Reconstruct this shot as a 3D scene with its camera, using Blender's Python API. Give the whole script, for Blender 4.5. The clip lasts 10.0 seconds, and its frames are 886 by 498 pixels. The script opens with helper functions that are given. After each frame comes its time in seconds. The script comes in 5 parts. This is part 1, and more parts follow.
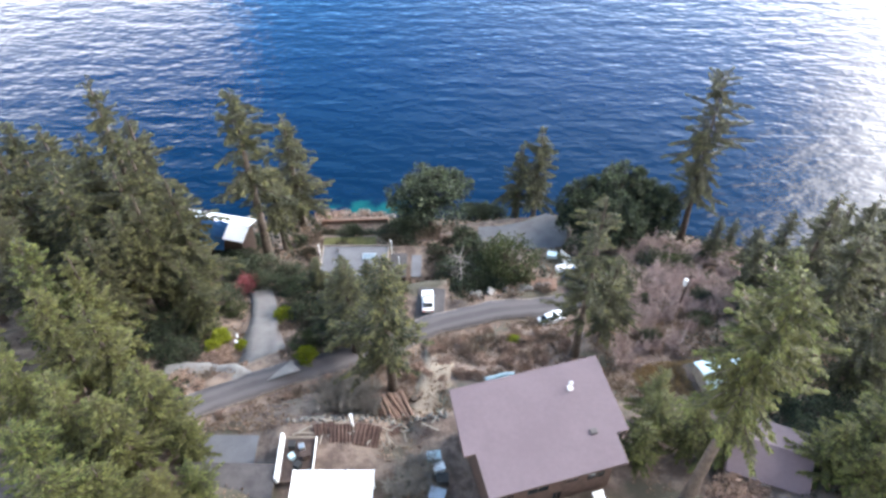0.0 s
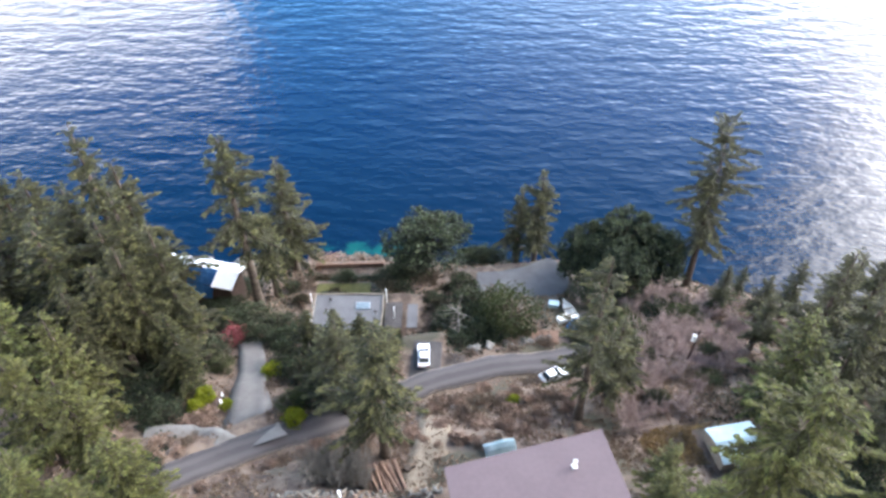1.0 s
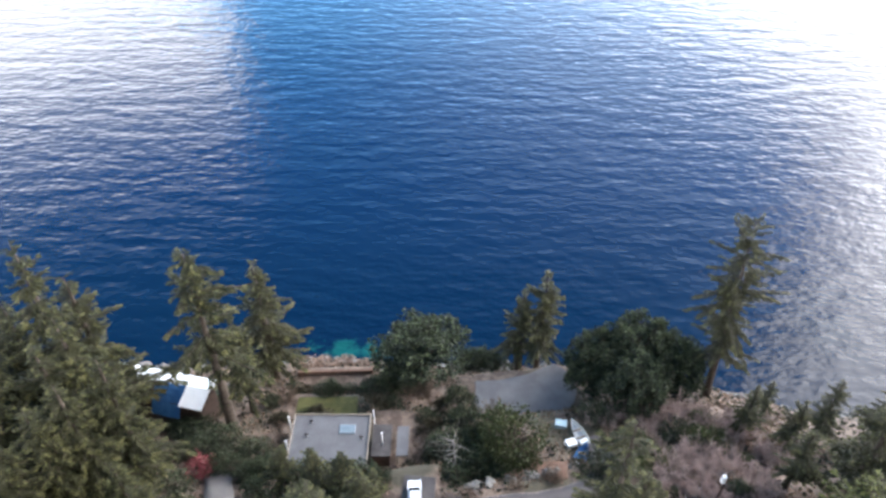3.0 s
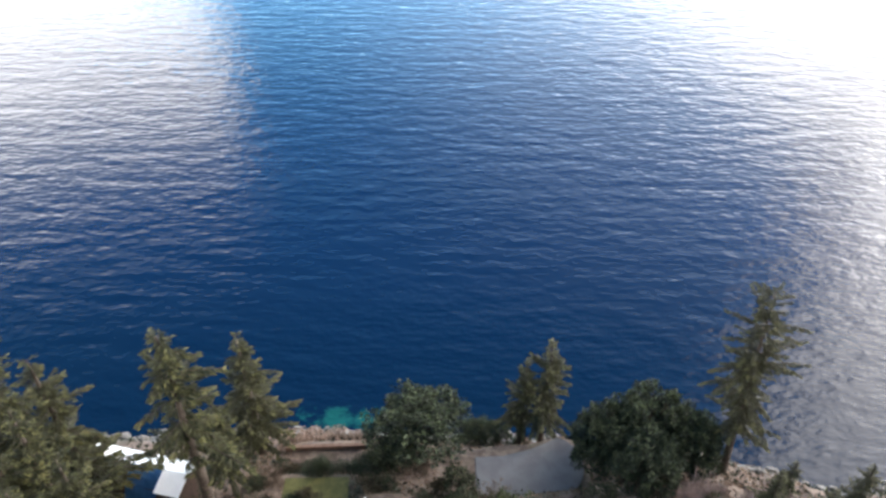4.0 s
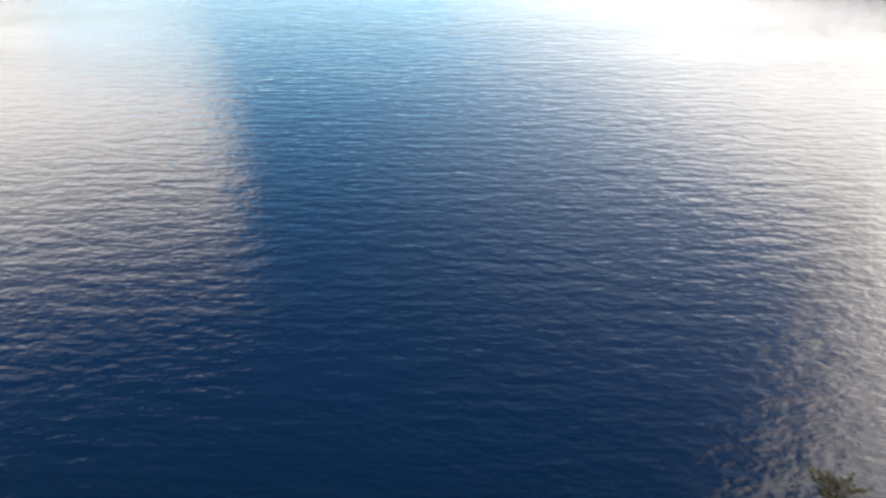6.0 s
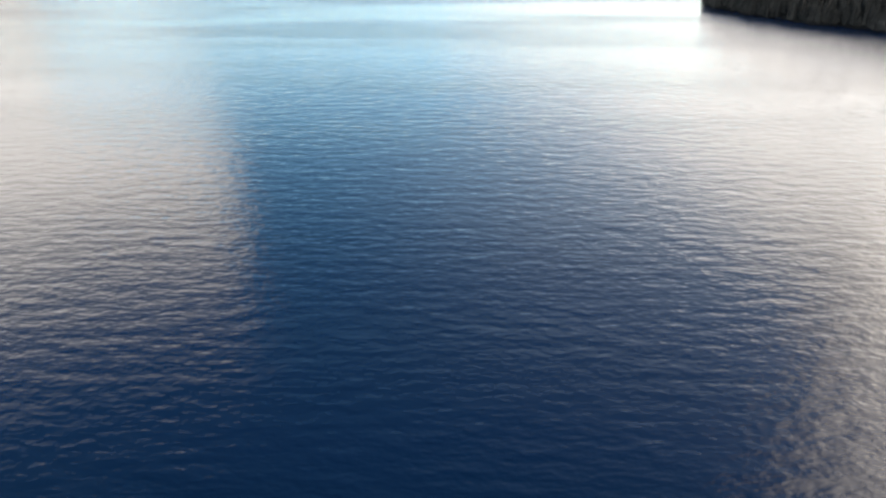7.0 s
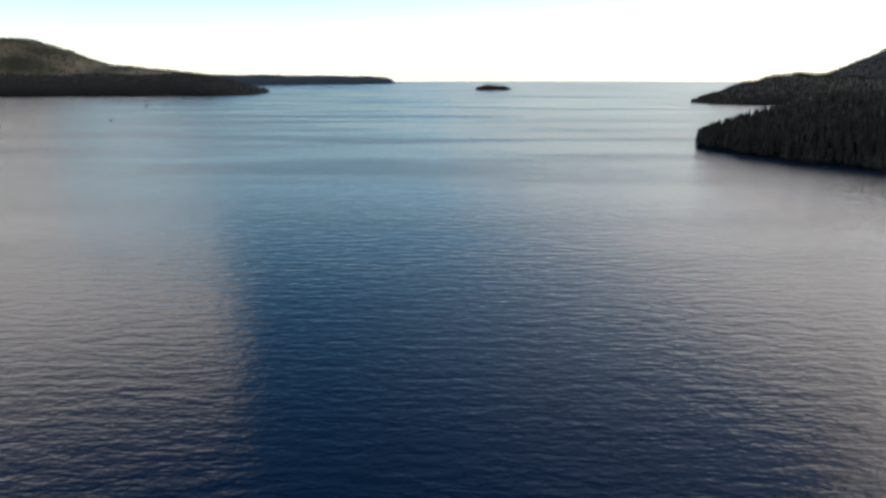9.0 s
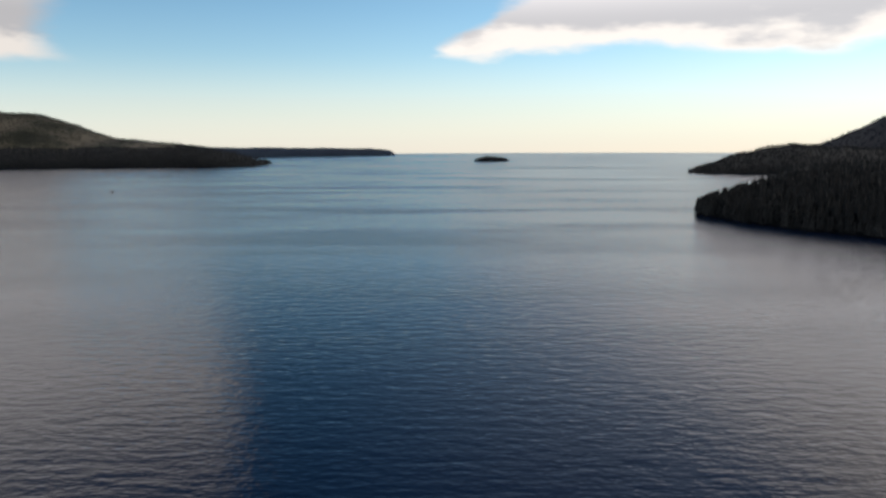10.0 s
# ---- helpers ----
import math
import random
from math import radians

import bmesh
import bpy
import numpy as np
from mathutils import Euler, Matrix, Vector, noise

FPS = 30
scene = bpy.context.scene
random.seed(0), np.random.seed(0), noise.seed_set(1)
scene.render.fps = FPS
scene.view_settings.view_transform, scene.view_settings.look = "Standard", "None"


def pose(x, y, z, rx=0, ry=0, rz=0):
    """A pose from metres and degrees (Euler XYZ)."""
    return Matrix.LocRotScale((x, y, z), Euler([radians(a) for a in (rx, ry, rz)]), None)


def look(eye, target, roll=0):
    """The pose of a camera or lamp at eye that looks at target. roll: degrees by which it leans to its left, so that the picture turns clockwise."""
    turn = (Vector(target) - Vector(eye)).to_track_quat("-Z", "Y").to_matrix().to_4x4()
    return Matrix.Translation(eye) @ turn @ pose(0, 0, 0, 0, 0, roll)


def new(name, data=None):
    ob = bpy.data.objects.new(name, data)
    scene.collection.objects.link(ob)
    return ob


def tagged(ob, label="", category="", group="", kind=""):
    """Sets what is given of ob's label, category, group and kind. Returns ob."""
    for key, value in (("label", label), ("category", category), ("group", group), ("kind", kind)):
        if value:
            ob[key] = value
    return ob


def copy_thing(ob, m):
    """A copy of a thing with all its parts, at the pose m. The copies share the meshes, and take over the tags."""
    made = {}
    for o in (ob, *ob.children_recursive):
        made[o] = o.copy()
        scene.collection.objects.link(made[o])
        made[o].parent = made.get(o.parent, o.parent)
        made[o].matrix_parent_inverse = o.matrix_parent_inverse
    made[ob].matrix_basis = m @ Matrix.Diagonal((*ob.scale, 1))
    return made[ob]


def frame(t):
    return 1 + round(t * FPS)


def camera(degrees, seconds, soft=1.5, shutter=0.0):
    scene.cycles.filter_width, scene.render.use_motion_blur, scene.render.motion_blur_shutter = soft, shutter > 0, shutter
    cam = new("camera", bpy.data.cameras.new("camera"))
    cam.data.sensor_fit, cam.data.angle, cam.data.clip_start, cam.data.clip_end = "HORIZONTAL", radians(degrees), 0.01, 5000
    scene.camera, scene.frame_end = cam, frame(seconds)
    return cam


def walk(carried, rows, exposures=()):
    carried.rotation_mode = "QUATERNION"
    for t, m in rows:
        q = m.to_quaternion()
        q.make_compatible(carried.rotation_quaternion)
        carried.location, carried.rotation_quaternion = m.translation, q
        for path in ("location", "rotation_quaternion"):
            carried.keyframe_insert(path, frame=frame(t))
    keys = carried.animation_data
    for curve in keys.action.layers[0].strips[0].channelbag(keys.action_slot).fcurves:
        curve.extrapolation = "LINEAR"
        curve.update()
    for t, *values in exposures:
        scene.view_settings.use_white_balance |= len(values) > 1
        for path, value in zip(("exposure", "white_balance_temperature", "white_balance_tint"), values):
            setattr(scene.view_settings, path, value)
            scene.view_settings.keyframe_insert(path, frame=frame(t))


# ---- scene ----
# A wooded shore with a few houses, a bay and far headlands. x runs along the shore, y out to sea, sea level is z = 0.
LENS = 64.6
cam = camera(LENS, 10.0, soft=2.8)
PATH = [  # seconds, x, y, z, pitch, roll, yaw
    (0.0, 0.00, 0.00, 106.73, -45.17, 0.18, 1.01), (0.5, 0.17, 3.10, 106.55, -44.17, 0.10, 1.09),
    (1.0, 0.32, 6.31, 106.44, -43.20, 0.00, 1.17), (1.5, 0.50, 9.68, 106.36, -42.21, -0.06, 1.22),
    (2.0, 0.65, 13.30, 106.26, -41.21, -0.07, 1.25), (2.5, 0.72, 17.18, 106.15, -40.19, -0.07, 1.22),
    (3.0, 0.73, 21.31, 106.07, -39.10, -0.08, 1.13), (3.5, 0.70, 25.66, 106.05, -37.87, -0.09, 1.03),
    (4.0, 0.67, 30.16, 106.10, -36.41, -0.08, 0.93), (4.5, 0.67, 34.78, 106.22, -34.67, -0.05, 0.86),
    (5.0, 0.75, 39.36, 106.33, -32.87, 0.05, 0.84), (5.5, 0.89, 43.99, 106.34, -31.05, 0.15, 0.88),
    (6.0, 1.06, 48.64, 106.30, -29.20, 0.18, 0.94), (6.5, 1.26, 53.31, 106.20, -27.32, 0.17, 1.00),
    (7.0, 1.49, 57.99, 106.03, -25.30, 0.16, 1.06), (7.5, 1.75, 62.70, 105.82, -23.00, 0.15, 1.11),
    (8.0, 2.04, 67.42, 105.53, -20.54, 0.10, 1.14), (8.5, 2.35, 72.17, 105.19, -17.65, 0.10, 1.21),
    (9.0, 2.70, 76.93, 104.78, -14.68, 0.17, 1.20), (9.5, 3.07, 81.70, 104.31, -11.75, 0.25, 1.20),
    (10.0, 3.44, 86.49, 103.83, -9.00, 0.36, 1.17),
]
EXPOSURE = [(0.0, 0.32, 6050, 11), (2.5, 0.00, 6000, 11), (4.5, -0.56, 6600, 10), (5.5, -0.93, 6900, 10), (7.0, -1.38, 7300, 10),
            (8.0, -1.68, 7300, 10), (9.0, -2.60, 6850, 11), (10.0, -3.10, 6750, 13)]
walk(cam, [(t, pose(x, y, z, 90 + pitch, roll, yaw)) for t, x, y, z, pitch, roll, yaw in PATH], EXPOSURE)

# ---- light ----
SUN_AZ, SUN_EL = 60.0, 34.0  # degrees to the right of straight out to sea, and above the horizon
CLOUD_WHITE, CLOUD_HIGH = 3.9, 3.7


def wire(nt, kind, *ins, op=None, ease=None):
    """A node with its inputs set or linked, in order."""
    n = nt.nodes.new(kind)
    if op:
        n.operation = op
    if ease:
        n.interpolation_type = ease
    for i, v in enumerate(ins):
        if v is None:
            continue
        if isinstance(v, bpy.types.NodeSocket):
            nt.links.new(v, n.inputs[i])
        else:
            n.inputs[i].default_value = v
    return n


def m(nt, op, *ins):
    return wire(nt, "ShaderNodeMath", *ins, op=op).outputs[0]


def ramp(nt, x, a, b):
    """0 at a, 1 at b, smooth between."""
    n = wire(nt, "ShaderNodeMapRange", x, a, b, 0.0, 1.0, ease="SMOOTHSTEP")
    return n.outputs[0]


def mix(nt, f, a, b):
    n = nt.nodes.new("ShaderNodeMix")
    n.data_type = "RGBA"
    for i, v in ((0, f), (6, a), (7, b)):
        if isinstance(v, bpy.types.NodeSocket):
            nt.links.new(v, n.inputs[i])
        else:
            n.inputs[i].default_value = v if i == 0 else (*v, 1.0)
    return n.outputs[2]


def build_sky():
    world = bpy.data.worlds.new("sky")
    scene.world = world
    world.use_nodes = True
    nt = world.node_tree
    nt.nodes.clear()
    co = nt.nodes.new("ShaderNodeTexCoord").outputs["Generated"]
    sep = nt.nodes.new("ShaderNodeSeparateXYZ")
    nt.links.new(co, sep.inputs[0])
    x, y, z = sep.outputs
    lifted = m(nt, "MAXIMUM", m(nt, "ADD", z, 0.024), 0.004)  # the horizon dips a little as seen from high up
    vec = wire(nt, "ShaderNodeCombineXYZ", x, y, lifted).outputs[0]
    sky = nt.nodes.new("ShaderNodeTexSky")
    sky.sky_type, sky.sun_disc = "NISHITA", False
    sky.sun_elevation, sky.sun_rotation = radians(SUN_EL), radians(SUN_AZ)
    sky.air_density, sky.dust_density, sky.ozone_density = 1.0, 0.2, 1.2
    nt.links.new(vec, sky.inputs[0])
    # clouds: banks to both sides of a blue gap
    az = m(nt, "MULTIPLY", m(nt, "ARCTAN2", x, y), 57.2958)
    el = m(nt, "MULTIPLY", m(nt, "ARCSINE", z), 57.2958)
    flat = wire(nt, "ShaderNodeCombineXYZ", m(nt, "MULTIPLY", az, 0.085), m(nt, "MULTIPLY", el, 0.24), 0.0).outputs[0]
    puff = wire(nt, "ShaderNodeTexNoise", flat, None, 1.0, 6.0, 0.55).outputs[0]
    fluff = m(nt, "MULTIPLY", m(nt, "SUBTRACT", puff, 0.5), 9.0)
    azn = m(nt, "ADD", az, fluff)
    eln = m(nt, "ADD", el, m(nt, "MULTIPLY", fluff, 0.5))
    rim = m(nt, "MINIMUM", m(nt, "ADD", -28.5, m(nt, "MULTIPLY", m(nt, "MAXIMUM", m(nt, "SUBTRACT", el, 10.0), 0.0), 2.6)), -18.0)
    left = m(nt, "MULTIPLY", ramp(nt, m(nt, "SUBTRACT", azn, rim), 1.0, -2.5), m(nt, "MULTIPLY", ramp(nt, eln, 5.0, 6.4), ramp(nt, eln, 35.0, 17.0)))
    edge = m(nt, "MINIMUM", m(nt, "ADD", m(nt, "MULTIPLY", m(nt, "SUBTRACT", el, 7.0), 1.45), -1.0), 30.5)
    feather = m(nt, "ADD", 1.0, m(nt, "MULTIPLY", m(nt, "MULTIPLY", ramp(nt, el, 9.0, 16.0), ramp(nt, el, 33.0, 25.0)), 6.0))  # thin and frayed half way up
    right = m(nt, "MULTIPLY", ramp(nt, m(nt, "DIVIDE", m(nt, "SUBTRACT", azn, edge), feather), -0.6, 1.2), ramp(nt, eln, 6.0, 7.1))
    veil = m(nt, "MULTIPLY", m(nt, "MULTIPLY", ramp(nt, azn, -14.0, 22.0), ramp(nt, el, 48.0, 20.0)), m(nt, "MULTIPLY", ramp(nt, el, 9.0, 15.0), 0.31))  # thin cloud on the sun's side
    cover = m(nt, "MINIMUM", m(nt, "MAXIMUM", m(nt, "ADD", left, right), veil), 1.0)
    high = m(nt, "SUBTRACT", 1.0, ramp(nt, el, 48.0, 62.0))
    cover = m(nt, "MULTIPLY", m(nt, "MULTIPLY", cover, high), 0.92)
    shade = m(nt, "MAXIMUM", ramp(nt, m(nt, "ADD", eln, m(nt, "MULTIPLY", fluff, 0.6)), 8.7, 7.3), ramp(nt, el, 12.0, 24.0))
    white = mix(nt, shade, (0.60, 0.59, 0.60), (1.0, 0.945, 0.88))
    clear = nt.nodes.new("ShaderNodeHueSaturation")
    clear.inputs["Saturation"].default_value, clear.inputs["Hue"].default_value = 1.28, 0.49
    nt.links.new(sky.outputs[0], clear.inputs["Color"])
    clear = clear.outputs[0]
    bright = m(nt, "ADD", CLOUD_WHITE, m(nt, "ADD", m(nt, "MULTIPLY", m(nt, "MULTIPLY", ramp(nt, el, 8.5, 13.0), ramp(nt, el, 29.0, 15.0)), CLOUD_HIGH), m(nt, "MULTIPLY", ramp(nt, m(nt, "ABSOLUTE", m(nt, "SUBTRACT", az, SUN_AZ)), 28.5, 20.0), 9.0)))  # brightest on the side by the sun
    glow = m(nt, "POWER", 2.0, m(nt, "SUBTRACT", 1.25, m(nt, "MULTIPLY", ramp(nt, el, 6.0, 60.0), 1.75)))  # hazy air, brightest low down
    b1 = wire(nt, "ShaderNodeBackground", clear, m(nt, "MULTIPLY", glow, m(nt, "ADD", 0.43, m(nt, "MULTIPLY", ramp(nt, el, 26.0, 7.0), 0.06)))).outputs[0]
    thin = m(nt, "SUBTRACT", 1.0, m(nt, "MULTIPLY", ramp(nt, az, -8.0, -16.0), 0.2))  # the bank away from the sun is duller
    b2 = wire(nt, "ShaderNodeBackground", white, m(nt, "MULTIPLY", m(nt, "MULTIPLY", glow, bright), thin)).outputs[0]
    b3 = wire(nt, "ShaderNodeBackground", (0.92, 0.96, 0.95, 1.0), 7.3).outputs[0]
    haze = m(nt, "MULTIPLY", ramp(nt, el, 7.0, -1.0), 0.72)
    mx = wire(nt, "ShaderNodeMixShader", haze, b1, b3).outputs[0]
    mx = wire(nt, "ShaderNodeMixShader", cover, mx, b2).outputs[0]
    out = nt.nodes.new("ShaderNodeOutputWorld")
    nt.links.new(mx, out.inputs[0])


build_sky()
sun = new("sun", bpy.data.lights.new("sun", "SUN"))
sun.data.energy, sun.data.angle, sun.data.color = 2.0, radians(0.6), (1.0, 0.96, 0.90)
toward = Vector((math.sin(radians(SUN_AZ)) * math.cos(radians(SUN_EL)), math.cos(radians(SUN_AZ)) * math.cos(radians(SUN_EL)), math.sin(radians(SUN_EL))))
sun.matrix_world = look(toward * 300, (0, 0, 0))


# ---- materials ----
def material(name):
    mat = bpy.data.materials.new(name)
    mat.use_nodes = True
    nt = mat.node_tree
    return mat, nt, nt.nodes["Principled BSDF"]


def place_of(nt):
    return nt.nodes.new("ShaderNodeTexCoord").outputs["Object"]


def world_place(nt):
    return nt.nodes.new("ShaderNodeNewGeometry").outputs["Position"]


def noise_at(nt, vec, scale, detail=4.0, rough=0.55):
    return wire(nt, "ShaderNodeTexNoise", vec, None, scale, detail, rough).outputs[0]


def bump(nt, bsdf, height, strength, distance):
    n = nt.nodes.new("ShaderNodeBump")
    n.inputs["Strength"].default_value, n.inputs["Distance"].default_value = strength, distance
    nt.links.new(height, n.inputs["Height"])
    nt.links.new(n.outputs[0], bsdf.inputs["Normal"])


def surface(name, a, b, scale=1.0, rough=0.8, fine=14.0, metal=0.0, relief=0.3, depth=0.02, spec=0.3):
    """A matt or glossy surface that wavers between two colours at two scales."""
    mat, nt, bs = material(name)
    co = world_place(nt)
    n1, n2 = noise_at(nt, co, scale), noise_at(nt, co, scale * fine, 3.0)
    f = m(nt, "ADD", m(nt, "MULTIPLY", n1, 0.65), m(nt, "MULTIPLY", n2, 0.35))
    nt.links.new(mix(nt, ramp(nt, f, 0.36, 0.64), a, b), bs.inputs["Base Color"])
    bs.inputs["Roughness"].default_value, bs.inputs["Metallic"].default_value = rough, metal
    bs.inputs["Specular IOR Level"].default_value = spec
    bump(nt, bs, n2, relief, depth)
    return mat


def leafy(name, a, b, c, through_light=0.35):
    """Foliage: three colours shared out by leaf and by tree, with some light shining through."""
    mat, nt, bs = material(name)
    rnd = nt.nodes.new("ShaderNodeNewGeometry").outputs["Random Per Island"]
    tree = nt.nodes.new("ShaderNodeObjectInfo").outputs["Random"]
    big = noise_at(nt, world_place(nt), 0.8, 3.0)
    col = mix(nt, ramp(nt, m(nt, "ADD", m(nt, "MULTIPLY", rnd, 0.45), m(nt, "MULTIPLY", big, 0.75)), 0.35, 0.85), a, b)
    col = mix(nt, m(nt, "MULTIPLY", tree, 0.5), col, c)
    nt.links.new(col, bs.inputs["Base Color"])
    bs.inputs["Roughness"].default_value, bs.inputs["Specular IOR Level"].default_value = 0.65, 0.25
    tl = nt.nodes.new("ShaderNodeBsdfTranslucent")
    nt.links.new(col, tl.inputs[0])
    mx = wire(nt, "ShaderNodeMixShader", through_light, bs.outputs[0], tl.outputs[0]).outputs[0]
    nt.links.new(mx, nt.nodes["Material Output"].inputs[0])
    return mat


def sea_material():
    mat, nt, bs = material("sea_water")
    co = place_of(nt)
    sep = nt.nodes.new("ShaderNodeSeparateXYZ")
    nt.links.new(co, sep.inputs[0])
    x, y, _ = sep.outputs

    def stretched(sx, sy, turn):
        mp = nt.nodes.new("ShaderNodeMapping")
        mp.inputs["Rotation"].default_value = (0, 0, radians(turn))
        mp.inputs["Scale"].default_value = (sx, sy, 1)
        nt.links.new(co, mp.inputs[0])
        return mp.outputs[0]

    swell = noise_at(nt, stretched(0.058, 0.185, -4), 1.0, 2.5, 0.5)
    chop = noise_at(nt, stretched(0.36, 0.62, 9), 1.0, 2.5, 0.5)
    cross = noise_at(nt, stretched(0.16, 0.30, 38), 1.0, 2.0, 0.5)
    h = m(nt, "ADD", m(nt, "MULTIPLY", swell, 0.82), m(nt, "ADD", m(nt, "MULTIPLY", chop, 0.27), m(nt, "MULTIPLY", cross, 0.46)))
    calm = noise_at(nt, stretched(0.0016, 0.0085, 3), 1.0, 3.0, 0.55)  # streaks of slacker and livelier water
    bump(nt, bs, m(nt, "MULTIPLY", h, m(nt, "ADD", 0.55, m(nt, "MULTIPLY", calm, 0.9))), 1.0, 0.41)
    # deep blue, with a pale green shoal off the bank
    wob = m(nt, "MULTIPLY", m(nt, "SUBTRACT", noise_at(nt, co, 0.30, 5.0, 0.7), 0.5), 13.0)
    dx, dy = m(nt, "MULTIPLY", m(nt, "ADD", x, 19.0), 0.33), m(nt, "SUBTRACT", y, 118.5)
    r = m(nt, "SQRT", m(nt, "ADD", m(nt, "MULTIPLY", dx, dx), m(nt, "MULTIPLY", dy, dy)))
    shoal = ramp(nt, m(nt, "ADD", r, wob), 3.6, 0.6)
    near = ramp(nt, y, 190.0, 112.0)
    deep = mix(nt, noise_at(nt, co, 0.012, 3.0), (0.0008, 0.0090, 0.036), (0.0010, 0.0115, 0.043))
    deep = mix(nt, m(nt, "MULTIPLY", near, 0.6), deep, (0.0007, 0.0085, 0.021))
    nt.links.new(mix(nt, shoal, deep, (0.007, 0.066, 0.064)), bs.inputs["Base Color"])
    far = ramp(nt, y, 300.0, 1000.0)  # out in the open the ripples are too small and many to be modelled
    nt.links.new(m(nt, "ADD", m(nt, "ADD", 0.06, m(nt, "MULTIPLY", far, 0.13)), m(nt, "MULTIPLY", ramp(nt, calm, 0.35, 0.65), 0.08)), bs.inputs["Roughness"])
    bs.inputs["IOR"].default_value = 1.333
    return mat


def ground_material():
    mat, nt, bs = material("hillside_soil")
    co = world_place(nt)
    big, mid, fine = noise_at(nt, co, 0.09, 4.0), noise_at(nt, co, 0.55, 5.0, 0.65), noise_at(nt, co, 5.0, 4.0, 0.7)
    col = mix(nt, ramp(nt, mid, 0.38, 0.62), (0.082, 0.054, 0.042), (0.185, 0.135, 0.102))
    col = mix(nt, ramp(nt, big, 0.5, 0.62), col, (0.055, 0.048, 0.03))
    col = mix(nt, m(nt, "MULTIPLY", ramp(nt, fine, 0.45, 0.7), 0.55), col, (0.06, 0.042, 0.03))
    sep = nt.nodes.new("ShaderNodeSeparateXYZ")
    nt.links.new(co, sep.inputs[0])
    rock = ramp(nt, m(nt, "ADD", sep.outputs[2], m(nt, "MULTIPLY", big, 3.0)), 4.6, 2.4)
    col = mix(nt, rock, col, (0.15, 0.14, 0.13))
    nt.links.new(col, bs.inputs["Base Color"])
    bs.inputs["Roughness"].default_value = 0.95
    bump(nt, bs, m(nt, "ADD", mid, m(nt, "MULTIPLY", fine, 0.4)), 0.7, 0.25)
    return mat


def lane_material():
    """Old asphalt: dark crown and edges, two paler wheel tracks, grit washed in from the sides."""
    mat, nt, bs = material("lane_asphalt")
    co = world_place(nt)
    at = nt.nodes.new("ShaderNodeAttribute")
    at.attribute_name = "across"
    mid, fine = noise_at(nt, co, 0.5, 4.0), noise_at(nt, co, 6.0, 3.0)
    off = m(nt, "ABSOLUTE", m(nt, "ADD", at.outputs["Fac"], m(nt, "MULTIPLY", m(nt, "SUBTRACT", mid, 0.5), 0.35)))
    track = m(nt, "MULTIPLY", ramp(nt, off, 0.12, 0.34), ramp(nt, off, 0.74, 0.5))
    col = mix(nt, mid, (0.045, 0.039, 0.041), (0.066, 0.058, 0.059))
    col = mix(nt, m(nt, "MULTIPLY", track, 0.4), col, (0.104, 0.092, 0.090))
    col = mix(nt, m(nt, "MULTIPLY", ramp(nt, off, 0.78, 1.0), ramp(nt, fine, 0.4, 0.6)), col, (0.19, 0.155, 0.13))
    nt.links.new(col, bs.inputs["Base Color"])
    bs.inputs["Roughness"].default_value, bs.inputs["Specular IOR Level"].default_value = 0.9, 0.3
    bump(nt, bs, fine, 0.3, 0.02)
    return mat


def car_paint(name, col):
    mat, nt, bs = material(name)
    bs.inputs["Base Color"].default_value = (*col, 1)
    bs.inputs["Roughness"].default_value, bs.inputs["Coat Weight"].default_value = 0.3, 0.6
    return mat


def glass_dark(name):
    mat, nt, bs = material(name)
    bs.inputs["Base Color"].default_value = (0.015, 0.018, 0.02, 1)
    bs.inputs["Roughness"].default_value = 0.06
    return mat


SEA, SOIL = sea_material(), ground_material()
ASPHALT = surface("worn_asphalt", (0.055, 0.048, 0.048), (0.085, 0.076, 0.074), 0.35, 0.9)
GRAVEL = surface("pale_gravel", (0.145, 0.132, 0.122), (0.218, 0.205, 0.191), 0.5, 0.95)
DRIVE_GREY = surface("drive_concrete", (0.118, 0.106, 0.100), (0.172, 0.156, 0.146), 0.45, 0.9)
CONCRETE = surface("grey_concrete", (0.098, 0.095, 0.101), (0.132, 0.129, 0.136), 0.4, 0.85)
ROOF_MAUVE = surface("brown_metal_roof", (0.099, 0.075, 0.083), (0.114, 0.088, 0.096), 0.15, 0.75, relief=0.05, spec=0.15)
ROOF_WHITE = surface("white_metal_roof", (0.78, 0.78, 0.77), (0.85, 0.85, 0.84), 0.5, 0.4, relief=0.05)
ROOF_DARK = surface("dark_felt_roof", (0.045, 0.040, 0.040), (0.080, 0.071, 0.069), 0.6, 0.9)
WOOD_DARK = surface("dark_stained_boards", (0.041, 0.026, 0.021), (0.075, 0.049, 0.038), 1.5, 0.7)
WOOD_PALE = surface("weathered_wood", (0.195, 0.163, 0.130), (0.273, 0.234, 0.189), 1.5, 0.8)
WHITE = surface("white_paint", (0.74, 0.74, 0.73), (0.82, 0.82, 0.81), 1.0, 0.5, relief=0.05)
BLUE_TARP = surface("blue_tarpaulin", (0.040, 0.136, 0.336), (0.064, 0.192, 0.416), 0.8, 0.5)
PALE_BLUE = surface("pale_blue_plastic", (0.34, 0.46, 0.50), (0.46, 0.56, 0.60), 0.8, 0.35)
SKY_PANE = surface("dusty_skylight", (0.13, 0.17, 0.20), (0.20, 0.24, 0.27), 1.2, 0.3, relief=0.05)
BLACK = surface("black_rubber", (0.015, 0.015, 0.015), (0.03, 0.03, 0.03), 3.0, 0.7)
